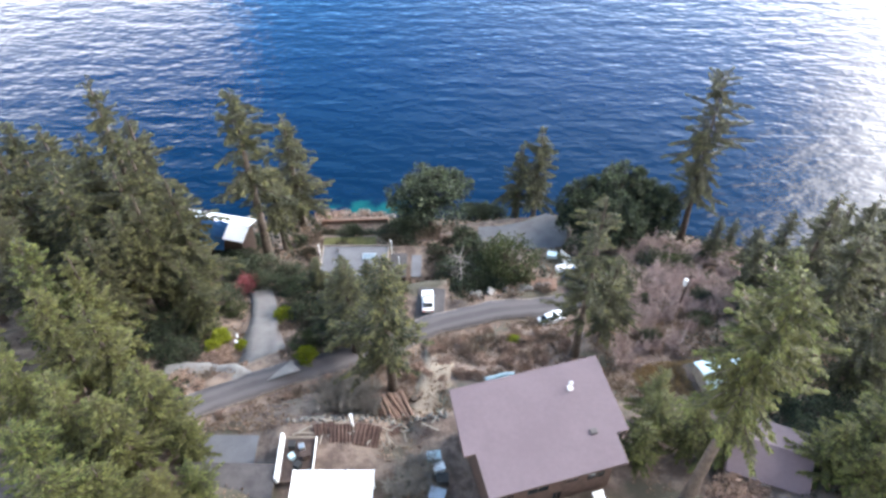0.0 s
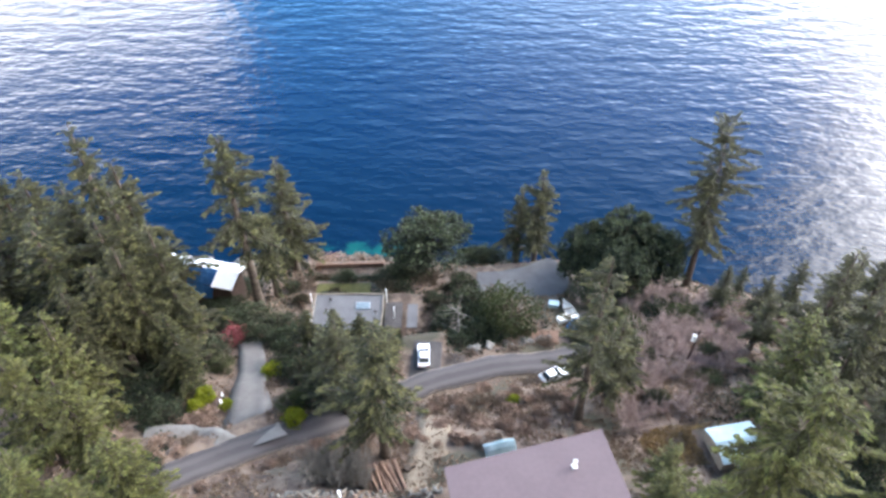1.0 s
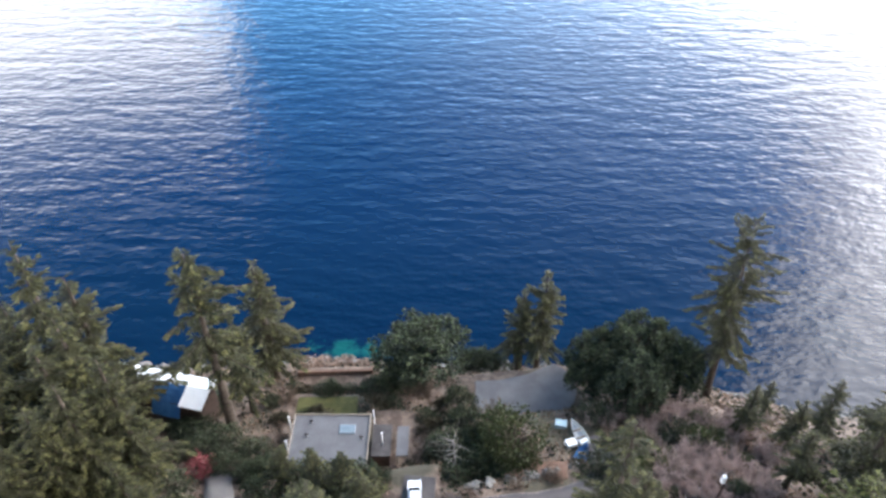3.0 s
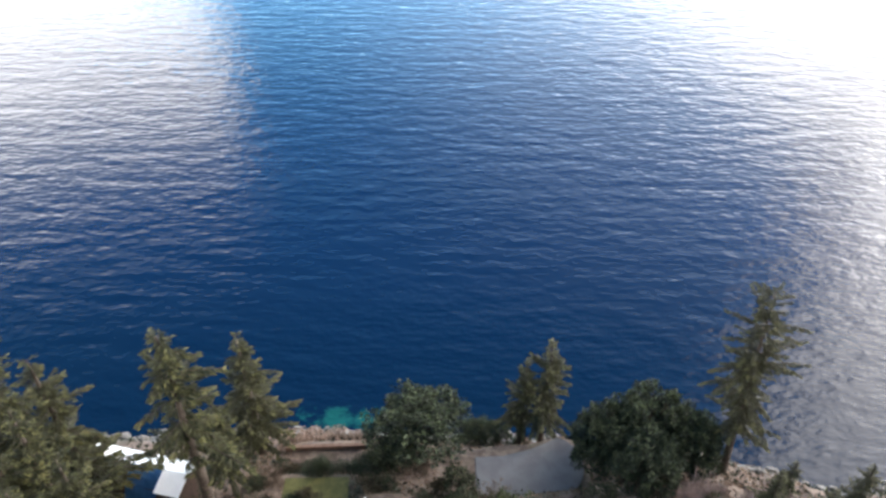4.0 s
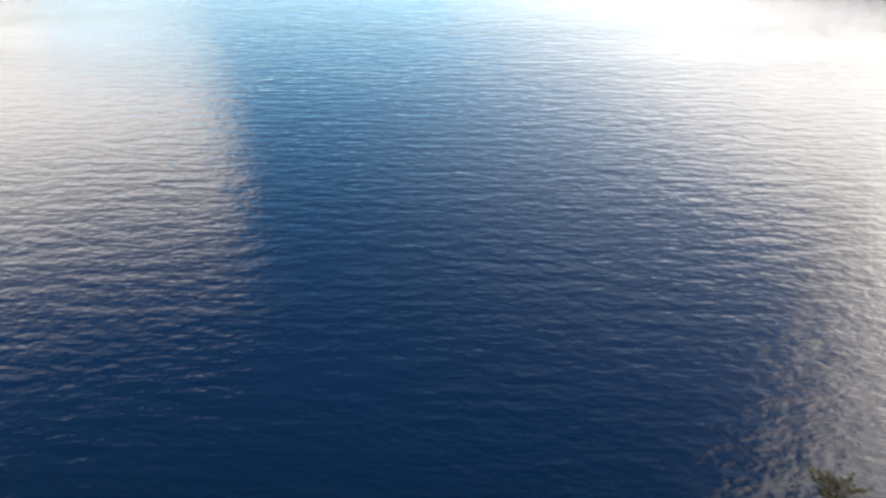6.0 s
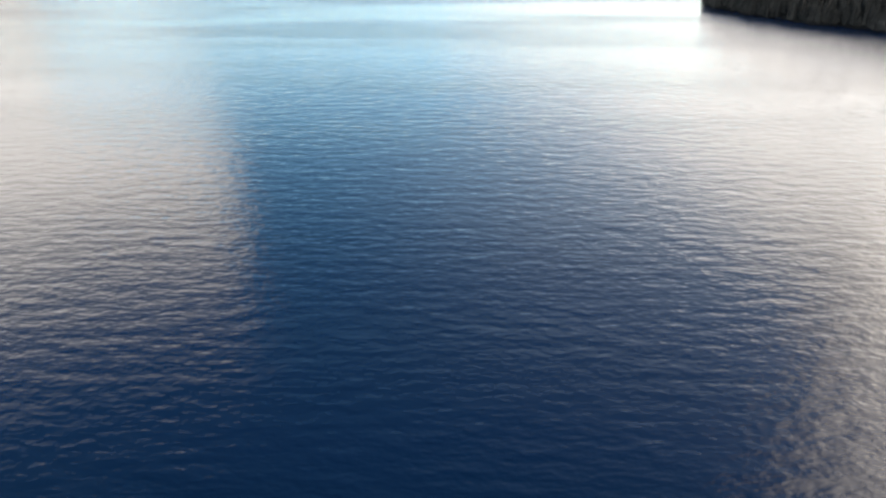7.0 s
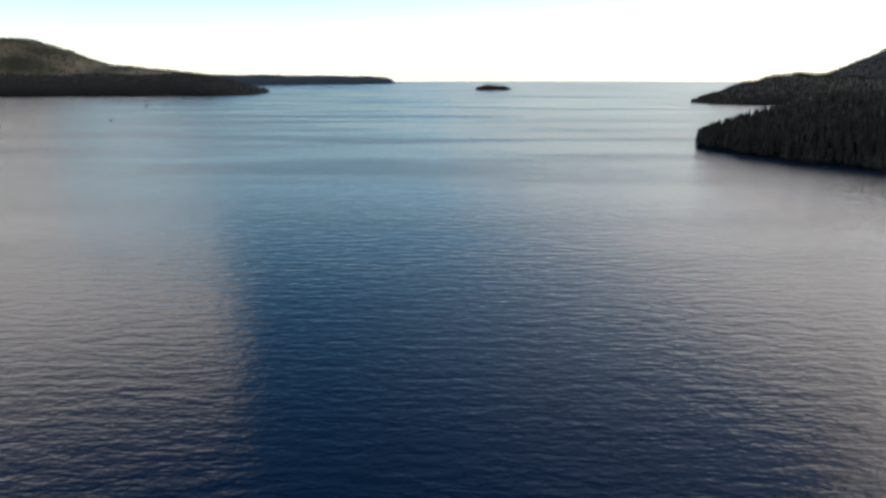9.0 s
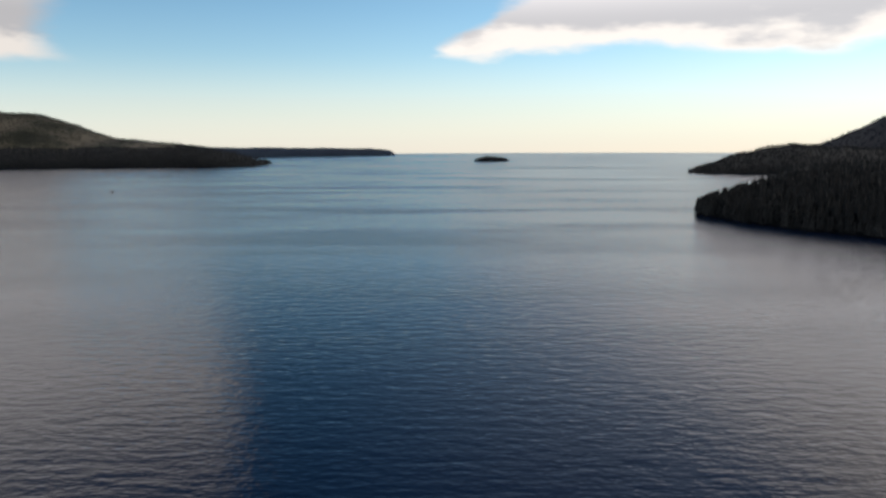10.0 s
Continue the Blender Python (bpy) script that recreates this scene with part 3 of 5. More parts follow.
def rounded_tree(name, seed, h, radius, low, leaf, clumps, per, label="", group="", leaf_size=0.34, bark=None, category="tree", knob=(0.20, 0.36), inner=0.55):
    """A broad evergreen or a bush: forking limbs that end in clumps of small leaves."""
    rng = np.random.default_rng(seed)
    tree = empty(name, Matrix(), label, category, group)
    trunk, centre = trunk_mesh(h * 0.72, 0.022 * h + 0.04, rng)
    part("trunk", trunk, bark or BARK, tree)
    u = rng.normal(size=(clumps, 3))
    u /= np.linalg.norm(u, axis=1)[:, None]
    u[:, 2] = np.abs(u[:, 2]) * 1.0 - 0.28
    rad = rng.uniform(inner, 1.0, clumps) ** 0.6
    mid = np.array([0, 0, low * h + (h - low * h) * 0.35])
    c = mid + u * np.stack([radius * rad, radius * rad, (h - mid[2]) * rad], -1)
    c[:, 2] = np.clip(c[:, 2], 0.15 * h * (low > 0) + 0.1, None)
    root = centre(np.clip((c[:, 2] / (h * 0.72)) * 0.6, 0.05, 0.95))
    v, f = sticks(root, c, np.full(clumps, 0.02 * radius + 0.02), np.full(clumps, 0.015))
    part("branch_frame", mesh_of("branch_frame", v, f, bark or BARK), bark or BARK, tree)
    idx = np.repeat(np.arange(clumps), per)
    size = radius * rng.uniform(*knob, clumps)
    off = rng.normal(size=(len(idx), 3))
    off /= np.linalg.norm(off, axis=1)[:, None]
    base = c[idx] + off * (size[idx] * rng.uniform(0.3, 1.0, len(idx)))[:, None] * [1, 1, 0.75]
    d = off * 0.8 + rng.normal(0, 0.5, off.shape) + [0, 0, 0.25]
    L = leaf_size * rng.uniform(0.6, 1.5, len(idx))
    v, f = sprays(base, d, L, L * rng.uniform(0.25, 0.42, len(idx)), rng)
    v[:, 2] = np.maximum(v[:, 2], 0.02)
    crown = mesh_of("crown", v, f, leaf)
    if leaf.name in LIT_TIPS:  # light from above painted in: paler leaves on the upper side of the clumps
        crown.materials.append(LIT_TIPS[leaf.name])
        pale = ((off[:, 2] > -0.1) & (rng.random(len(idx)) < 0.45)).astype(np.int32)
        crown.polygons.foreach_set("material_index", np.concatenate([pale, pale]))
    part("crown", crown, leaf, tree)
    return tree


def bare_bush(name, seed, h, radius, mat, stems=26, twigs=34, label="", group=""):
    """A leafless thicket: stems that fan out and split into fine twigs."""
    rng = np.random.default_rng(seed)
    bush = empty(name, Matrix(), label, "bush", group)
    az, tilt = rng.random(stems) * 6.283, rng.uniform(0.1, 0.95, stems)
    L = h * rng.uniform(0.6, 1.05, stems)
    foot = np.stack([np.cos(az), np.sin(az), 0 * az], -1) * (rng.random(stems) * radius * 0.35)[:, None] - [0, 0, 0.2]
    out = np.stack([np.cos(az) * tilt * radius / h * 1.3, np.sin(az) * tilt * radius / h * 1.3, np.ones(stems)], -1)
    tip = foot + out * L[:, None]
    v, f = sticks(foot, tip, np.full(stems, 0.035), np.full(stems, 0.012))
    part("stem_fan", mesh_of("stem_fan", v, f, mat), mat, bush)
    idx = np.repeat(np.arange(stems), twigs)
    s = rng.uniform(0.25, 1.0, len(idx))
    a = foot[idx] + (tip - foot)[idx] * s[:, None]
    d = out[idx] * 0.5 + rng.normal(0, 0.55, (len(idx), 3)) + [0, 0, 0.15]
    l2 = h * rng.uniform(0.12, 0.36, len(idx))
    v, f = sprays(a, d, l2, np.full(len(idx), 0.028) + l2 * 0.012, rng)
    part("brush", mesh_of("brush", v, f, mat), mat, bush)
    return bush


def plant(proto, used, x, y, sx, sz, turn, sink=0.1):
    """Puts the first one in its place, and copies of it after that."""
    at = Matrix.LocRotScale((x, y, gz(x, y) - sink), Euler((0, 0, radians(turn))), (sx, sx, sz))
    if proto in used:
        return copy_thing(proto, at @ Matrix.Diagonal([1 / k for k in proto.scale] + [1]))
    used.add(proto)
    proto.matrix_basis = at
    return proto


USED = set()
LBL_FIR = "tall olive-green fir on the hillside, uneven drooping limbs"
FIRS = [conifer("fir_tree", 11, 26, 4.6, 0.16, FIR, label=LBL_FIR, group="firs on the slope"),
        conifer("fir_tree", 23, 26, 4.2, 0.24, FIR, shape=0.7, clumpy=0.5, label=LBL_FIR, group="firs on the slope"),
        conifer("fir_tree", 37, 26, 5.2, 0.12, FIR, shape=1.0, density=1.15, label=LBL_FIR, group="firs on the slope")]
LIGHTS = [conifer("fir_tree", 41, 20, 4.8, 0.06, FIR_LIGHT, shape=0.75, density=1.35, droop=0.05, label="bushy light-green fir catching the sun", group="light firs"),
          conifer("fir_tree", 53, 20, 4.4, 0.1, FIR_LIGHT, shape=0.9, clumpy=0.5, density=1.35, droop=0.1, label="bushy light-green fir catching the sun", group="light firs")]
SLIMS = [conifer("fir_tree", 61, 26, 3.0, 0.38, FIR, shape=0.45, clumpy=0.75, density=0.75, droop=0.2, label="slender fir with a bare lower trunk and gappy crown", group="slender firs")]

# x, y, height, spread, kind
FOREST = [
    # dense stand beyond the drive
    (-51, 84, 39, 1.25, 2), (-63.8, 87.6, 30, 1.55, 0), (-75, 96, 28, 1.62, 1), (-50.7, 89.7, 32, 1.49, 0), (-46.2, 79.0, 30, 1.35, 2), (-40.6, 75.5, 26, 1.15, 0),
    (-57, 78, 27, 1.55, 1), (-53.6, 72, 27, 1.49, 2), (-43.8, 71.5, 24, 1.42, 0), (-66, 76, 29, 1.1, 2), (-74, 84, 28, 1.1, 0), (-84, 90, 27, 1.1, 1),
    (-60, 66, 25, 1.3, 0), (-47.5, 75.5, 27, 1.4, 1), (-56, 84, 30, 1.4, 2), (-68, 82, 29, 1.4, 1), (-46, 68.5, 22, 1.2, 1), (-70, 68, 26, 1.1, 1), (-48, 64.5, 21, 1.0, 1), (-82, 76, 27, 1.1, 2), (-92, 84, 26, 1.2, 0), (-37.5, 66.5, 15, 0.95, 2),
    # along the water
    (-33.7, 89.0, 36, 1.5, 5), (-32.0, 94.0, 22, 1.0, 1), (-31.1, 105.5, 27.6, 1.45, 0), (17.2, 112.5, 26, 1.2, 1), (13.4, 112.0, 21.5, 1.0, 1),
    # by the house and the lane
    (-7.8, 52.2, 25, 1.3, 1), (-13.8, 60.5, 19, 1.25, 0), (-9.6, 66.4, 14, 1.0, 0), (-8.8, 70.5, 10, 0.8, 1), (-17, 73.2, 11, 0.9, 2), (-13.2, 73.6, 10, 0.9, 0), (-21.5, 75.0, 9, 0.8, 1), (-16.6, 64.5, 14, 1.0, 2), (22.0, 64.6, 17, 0.9, 2), (24.2, 66.5, 13, 0.85, 1),
    (46.5, 90, 11, 0.75, 2), (52.5, 96, 10, 0.7, 0), (51.5, 86, 12, 0.8, 1),
    # to the right of the house
    (53.4, 74, 24, 1.15, 0), (47.5, 50.0, 22, 1.1, 1), (52.0, 52.0, 23, 1.1, 2), (50.5, 62.3, 25, 1.2, 1), (58, 68, 24, 1.2, 2), (62, 78, 22, 1.1, 0), (46.8, 76.3, 13, 0.95, 1), (66, 88, 17, 1.0, 2), (72, 80, 22, 1.1, 1), (58.5, 90, 14, 0.9, 0), (68, 66, 25, 1.2, 0), (80, 74, 24, 1.2, 2), (76, 92, 17, 1.1, 1),
]
LIGHT_FOREST = [
    (-51.3, 57.5, 24, 1.1, 0), (-46.5, 58.0, 22, 1.05, 1), (-46.1, 49.6, 20, 1.05, 0), (-39, 46.9, 19, 1.0, 1), (-31.8, 40.7, 16, 0.9, 0), (-38, 36.8, 18, 1.05, 1), (-33.3, 35.6, 15, 0.9, 0),
    (-34, 26.9, 15, 1.0, 1), (-31.2, 28.8, 12, 0.8, 0), (-25.2, 32.2, 8, 0.55, 1), (-27.3, 29.2, 10, 0.7, 0), (-38, 30.9, 16, 1.0, 0), (-58, 48, 22, 1.1, 1), (-44, 40, 18, 1.0, 1), (-52, 40, 20, 1.1, 0), (-28.6, 38.6, 9, 0.6, 0),
    (43.0, 61.0, 21, 1.2, 0), (45.5, 33.5, 15, 0.9, 1), (39.6, 37.0, 10, 0.75, 0), (22.8, 41.8, 10, 0.7, 0), (40.5, 51.0, 18, 0.9, 0), (29.5, 40.0, 12, 0.75, 1), (43.8, 38.0, 13, 1.0, 0), (41.6, 34.6, 9, 0.8, 1), (47.5, 40.5, 14, 1.0, 1), (20.4, 38.5, 8, 0.55, 1), (26.3, 40.5, 10, 0.7, 0), (24.0, 46.0, 10, 0.65, 1), (50, 42, 20, 1.0, 0),
]
rng = random.Random(5)
for x, y, h, spread, kind in FOREST:
    proto = SLIMS[0] if kind == 5 else FIRS[kind]
    plant(proto, USED, x, y, spread * (0.55 + 0.45 * h / 26), h / 26, rng.uniform(0, 360))
for x, y, h, spread, kind in LIGHT_FOREST:
    plant(LIGHTS[kind], USED, x, y, spread, h / 20, rng.uniform(0, 360))

shore_fir = conifer("shore_fir", 78, 36.5, 5.3, 0.24, FIR, shape=0.24, clumpy=0.6, density=0.78, droop=0.16, lean=(-0.1, 3.0), label="very tall leaning fir with a gappy crown at the water's edge")
plant(shore_fir, USED, 46.6, 103.8, 1, 1, 0)
leaning_fir = conifer("leaning_fir", 79, 34.0, 4.9, 0.50, FIR_LIGHT, shape=0.5, clumpy=0.5, density=0.85, label="tall light-green fir with a long bare trunk beside the house")
plant(leaning_fir, USED, 24.2, 33.0, 1, 1, 0)
thin_fir = conifer("thin_fir", 83, 30.0, 3.4, 0.26, FIR, shape=0.45, clumpy=0.8, density=0.55, droop=0.22, label="thin half-bare fir with a pale trunk below the lane", group="slender firs")
plant(thin_fir, USED, 17.6, 60.6, 1, 1, 30)
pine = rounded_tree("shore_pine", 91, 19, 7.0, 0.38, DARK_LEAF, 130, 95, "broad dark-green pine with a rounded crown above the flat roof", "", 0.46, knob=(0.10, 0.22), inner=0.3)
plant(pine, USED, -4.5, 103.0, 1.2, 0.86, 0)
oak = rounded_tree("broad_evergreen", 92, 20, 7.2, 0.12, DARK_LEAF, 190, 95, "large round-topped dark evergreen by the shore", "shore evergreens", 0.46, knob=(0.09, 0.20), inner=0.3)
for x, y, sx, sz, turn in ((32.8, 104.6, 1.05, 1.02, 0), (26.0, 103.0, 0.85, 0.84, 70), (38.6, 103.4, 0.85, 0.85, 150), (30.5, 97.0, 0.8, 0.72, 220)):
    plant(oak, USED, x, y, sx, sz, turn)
GREENS = [rounded_tree("evergreen_bush", 7, 4.2, 3.1, 0.05, GREEN_LEAF, 66, 40, "rounded leafy green bush on the slope", "green bushes", 0.25, category="bush"),
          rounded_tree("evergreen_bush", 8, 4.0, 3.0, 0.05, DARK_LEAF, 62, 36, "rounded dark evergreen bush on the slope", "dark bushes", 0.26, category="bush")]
YELLOW = rounded_tree("golden_bush", 9, 2.2, 1.5, 0.0, YELLOW_LEAF, 45, 45, "bright yellow-green garden bush beside the drive", "golden bushes", 0.26, category="bush")
RED = rounded_tree("flowering_bush", 10, 2.2, 1.9, 0.0, RED_LEAF, 30, 40, "pink flowering bush at the foot of the drive", "", 0.22, category="bush")
RUST = rounded_tree("rusty_bush", 12, 1.7, 1.5, 0.0, RUST_LEAF, 34, 24, "rust-brown withered bush on the bank", "withered bushes", 0.24, category="bush")
BUSHES = [  # x, y, spread, height, kind: 0 green, 1 dark, 2 golden, 3 rust
    (9.6, 83.2, 1.75, 2.2, 0), (4.4, 79.6, 1.0, 1.1, 1), (1.6, 77.6, 0.9, 0.8, 1), (6.4, 81.8, 0.9, 1.2, 1), (2.2, 95, 1.0, 1.5, 1), (6.3, 112, 1.1, 1.5, 1), (9.2, 112.3, 0.9, 1.35, 1), (3.6, 111.8, 1.0, 1.2, 1),
    (-21.2, 60.4, 0.68, 0.8, 0), (-34.8, 47.6, 0.55, 0.6, 1), (-34.2, 70.5, 0.6, 0.7, 0), (-37.0, 65.2, 0.8, 0.8, 0), (-18, 69, 1.1, 1.2, 1), (-22, 68, 1.0, 1.1, 1), (-14, 71, 1.1, 1.2, 1),
    # first eight: dark bushes added in place of the shade below the firs
    (-42, 62, 1.1, 0.6, 1), (-45, 60.5, 1.2, 0.6, 1), (-39.5, 60, 0.9, 0.5, 1), (-48, 66, 1.2, 0.7, 1), (-43.5, 65.5, 1.1, 0.7, 1), (-40.5, 69, 1.1, 0.8, 1), (-46.5, 71, 1.2, 0.8, 1), (-37, 74, 1.0, 1.0, 1), (-36.5, 82.5, 1.0, 0.8, 1), (-40.2, 90.0, 0.9, 0.9, 1), (-39.4, 93.0, 0.9, 0.8, 1), (-41.5, 87.2, 1.0, 0.9, 1), (-38.0, 96.0, 0.9, 0.7, 1),
    (-24.5, 72, 0.9, 1.2, 1), (-20, 74.5, 1.1, 1.1, 1), (-12, 75.5, 1.1, 1.0, 1), (-18, 62.5, 0.9, 1.0, 1), (-28, 82, 0.9, 0.9, 1), (-25.5, 78.5, 0.9, 1.0, 1), (-33, 84, 1.1, 0.9, 1), (-38, 86, 1.1, 0.9, 1),
    (0.5, 83, 1.2, 1.2, 1), (4.0, 84.5, 1.0, 1.2, 1), (3.2, 88.5, 1.1, 1.3, 1), (39, 85, 1.2, 1.1, 0), (36, 88, 1.0, 1.0, 1), (-23, 100.2, 0.7, 0.55, 1), (-20.2, 100.4, 0.7, 0.5, 1), (-17.4, 100.6, 0.7, 0.55, 1), (-14.6, 100.5, 0.7, 0.6, 1),
    (-12.0, 101, 1.0, 1.0, 1), (-8.5, 103, 1.2, 1.1, 1), (24, 92, 1.0, 1.0, 1), (26, 78, 1.1, 1.2, 0), (22, 80, 1.0, 1.1, 1), (28, 84, 1.1, 1.0, 0), (31, 80.5, 1.0, 0.9, 0), (-38.2, 58.5, 1.0, 0.9, 1), (40.5, 41.5, 0.9, 0.8, 1), (42.5, 44.5, 1.1, 1.0, 1), (45.5, 45.0, 1.1, 1.0, 1), (39.8, 46.0, 0.9, 0.8, 1), (48.5, 46.5, 1.2, 1.1, 1), (44.0, 41.8, 0.9, 0.8, 1), (38.5, 50.0, 0.9, 0.9, 1), (50.5, 43.5, 1.1, 1.0, 1),
    (-26.0, 68.8, 1.0, 1.0, 2), (-33.8, 62.5, 0.9, 1.1, 2), (-34.4, 60.6, 0.8, 0.8, 2), (-30.6, 61.0, 0.55, 0.6, 2), (-20.4, 58.0, 0.9, 1.0, 2), (9.0, 63.6, 0.6, 0.5, 2),
    (-32.5, 58.6, 1.2, 1.0, 3), (-31.6, 56.8, 1.1, 0.8, 3), (-34.2, 57.6, 1.2, 0.9, 3), (-27, 107.5, 1.6, 0.9, 3), (-23.5, 109.5, 1.7, 0.9, 3), (-19.5, 110.5, 1.6, 1.1, 3), (-16, 109.5, 1.4, 1.1, 3), (-36, 52.6, 1.2, 0.7, 3),
    (14, 112.2, 1.0, 0.8, 3), (28.4, 33.6, 1.2, 1.0, 3), (30.4, 32.8, 1.3, 1.1, 3), (29.6, 35.2, 1.1, 0.9, 3), (32.2, 34.2, 1.0, 0.9, 3), (20.5, 110.6, 1.2, 1.0, 3), (36.5, 90.5, 1.0, 0.7, 3), (25.5, 89, 0.9, 0.7, 3),
]
for x, y, sx, sz, kind in BUSHES:
    plant((GREENS[0], GREENS[1], YELLOW, RUST)[kind], USED, x, y, sx, sz, rng.uniform(0, 360))
for i in range(12):
    x, y = 24 + 24 * rng.random(), 62 + 30 * rng.random()
    if off_road(np.array([x]), np.array([y]), 1.0)[0]:
        plant(GREENS[i % 2], USED, x, y, rng.uniform(0.3, 0.75), rng.uniform(0.4, 0.9), rng.uniform(0, 360))
plant(RED, USED, -35.0, 79.2, 1.2, 1, 0)
for x, y, k in ((-32.2, 79.6, 0.7), (-30.2, 79.0, 0.6), (-27.8, 77.0, 0.6)):
    plant(GREENS[1], USED, x, y, k, k, rng.uniform(0, 360))
for i in range(80):
    x, y = -6 + 24 * rng.random(), 53 + 15 * rng.random()
    if off_road(np.array([x]), np.array([y]), 0.5)[0]:
        plant(RUST, USED, x, y, rng.uniform(0.35, 0.9), rng.uniform(0.35, 0.8), rng.uniform(0, 360))
for i in range(50):
    x, y = -36 + 24 * rng.random(), 0
    y = 46 + (x + 36) * 0.5 + rng.uniform(-4, 4)
    if off_road(np.array([x]), np.array([y]), 0.4)[0]:
        plant(RUST, USED, x, y, rng.uniform(0.35, 0.9), rng.uniform(0.35, 0.8), rng.uniform(0, 360))
THICKETS = [bare_bush("bare_thicket", 15, 3.2, 2.6, TWIG, label="leafless mauve-brown thicket on the slope", group="bare thickets"),
            bare_bush("bare_thicket", 16, 2.4, 2.3, TWIG_DARK, label="leafless brown scrub on the bank", group="brown scrub")]
for i in range(120):
    a = rng.random()
    x, y = 24 + 28 * rng.random(), 58 + 38 * rng.random()
    if not off_road(np.array([x]), np.array([y]), 1.0)[0] or x > 20 + (y - 42) * 0.75:
        continue
    s = rng.uniform(0.6, 1.3)
    plant(THICKETS[0 if a < 0.8 else 1], USED, x, y, s, s * rng.uniform(0.6, 1.1), rng.uniform(0, 360))
for i in range(120):
    x = -38 + 56 * rng.random()
    y = 42 + (x + 38) * 0.42 + 20 * rng.random() * (0.5 + 0.5 * rng.random())
    if not off_road(np.array([x]), np.array([y]), 0.8)[0]:
        continue
    s = rng.uniform(0.35, 0.75)
    plant(THICKETS[1], USED, x, y, s, s * rng.uniform(0.7, 1.1), rng.uniform(0, 360))


SCRUB = rounded_tree("brown_shrub", 17, 3.0, 2.3, 0.05, BROWN_LEAF, 46, 34, "dull brown-green shrub on the slope by the flat house", "brown shrubs", 0.3, category="bush")
for i in range(110):
    x, y = -30 + 42 * rng.random(), 74 + 32 * rng.random()
    if not off_road(np.array([x]), np.array([y]), 3.0)[0]:
        continue
    s = rng.uniform(0.5, 1.1)
    plant((SCRUB, GREENS[1], THICKETS[1])[i % 3], USED, x, y, s * (0.75 if i % 3 == 1 else 1.0), s * rng.uniform(0.6, 1.1), rng.uniform(0, 360))
GREY_SHRUB = bare_bush("bare_shrub", 18, 4.6, 2.6, TWIG_GREY, 30, 40, label="leafless grey shrub on the bank above the yard", group="grey shrubs")
for x, y, sx, sz in ((-13.4, 47.2, 1.0, 1.0), (-11.4, 48.4, 0.9, 1.15), (-15.2, 49.0, 0.8, 0.9), (-10.2, 46.4, 0.6, 0.7), (-3.6, 37.0, 0.75, 0.45), (-4.8, 34.6, 0.8, 0.4), (-2.9, 35.0, 0.6, 0.5)):
    plant(GREY_SHRUB, USED, x, y, sx, sz, rng.uniform(0, 360))


def scatter(name, count, area, seed, mat, length, width, label, keep=None, upright=1.0):
    """Tufts over an area, as one object of stuff."""
    r = np.random.default_rng(seed)
    x, y = r.uniform(area[0], area[1], count), r.uniform(area[2], area[3], count)
    patch = np.sin(x * 0.31 + seed) + np.sin(y * 0.43 + x * 0.17) + r.normal(0, 0.7, count)
    ok = off_road(x, y, 0.2) & (patch > -0.6)
    if keep is not None:
        ok &= keep(x, y)
    x, y = x[ok], y[ok]
    z = ground(x, y)
    k = 4
    base = np.repeat(np.stack([x, y, z - 0.05], -1), k, 0) + r.normal(0, 0.12, (len(x) * k, 3)) * [1, 1, 0]
    d = r.normal(0, 0.6, base.shape) * [1, 1, 0.2] + [0, 0, upright]
    L = r.uniform(0.4, 1.2, len(base)) * length
    v, f = sprays(base, d, L, L * width, r)
    tagged(new(name, mesh_of(name, v, f, mat)), label, "grass", kind="stuff")


scatter("dry_grass", 16000, (-48, 60, 30, 112), 3, STRAW, 0.55, 0.16, "tufts of dry straw-brown grass over the slope")
scatter("bracken", 9000, (-48, 60, 38, 112), 4, RUST_LEAF, 0.6, 0.22, "low rust-brown bracken between the bushes", upright=0.6)
scatter("undergrowth", 14000, (-95, 95, 20, 113), 6, DARK_LEAF, 0.8, 0.24, "dark-green undergrowth below the trees", keep=lambda x, y: (np.abs(x) > 34) | (y > 72), upright=0.7)
scatter("slope_grass", 7000, (20, 54, 50, 100), 9, STRAW, 0.7, 0.14, "pale dry grass between the bare thickets")
scatter("ochre_grass", 5200, (24.0, 36.0, 50.5, 59.0), 12, OCHRE, 0.42, 0.2, "mound of ochre-yellow dry grass beside the house", keep=lambda x, y: ((x - 30.2) / 5.6) ** 2 + ((y - 54.9) / 3.8) ** 2 < 1)
scatter("bank_grass", 9000, (-40, 24, 42, 72), 10, STRAW, 0.5, 0.14, "pale dry grass on the bank by the lane")


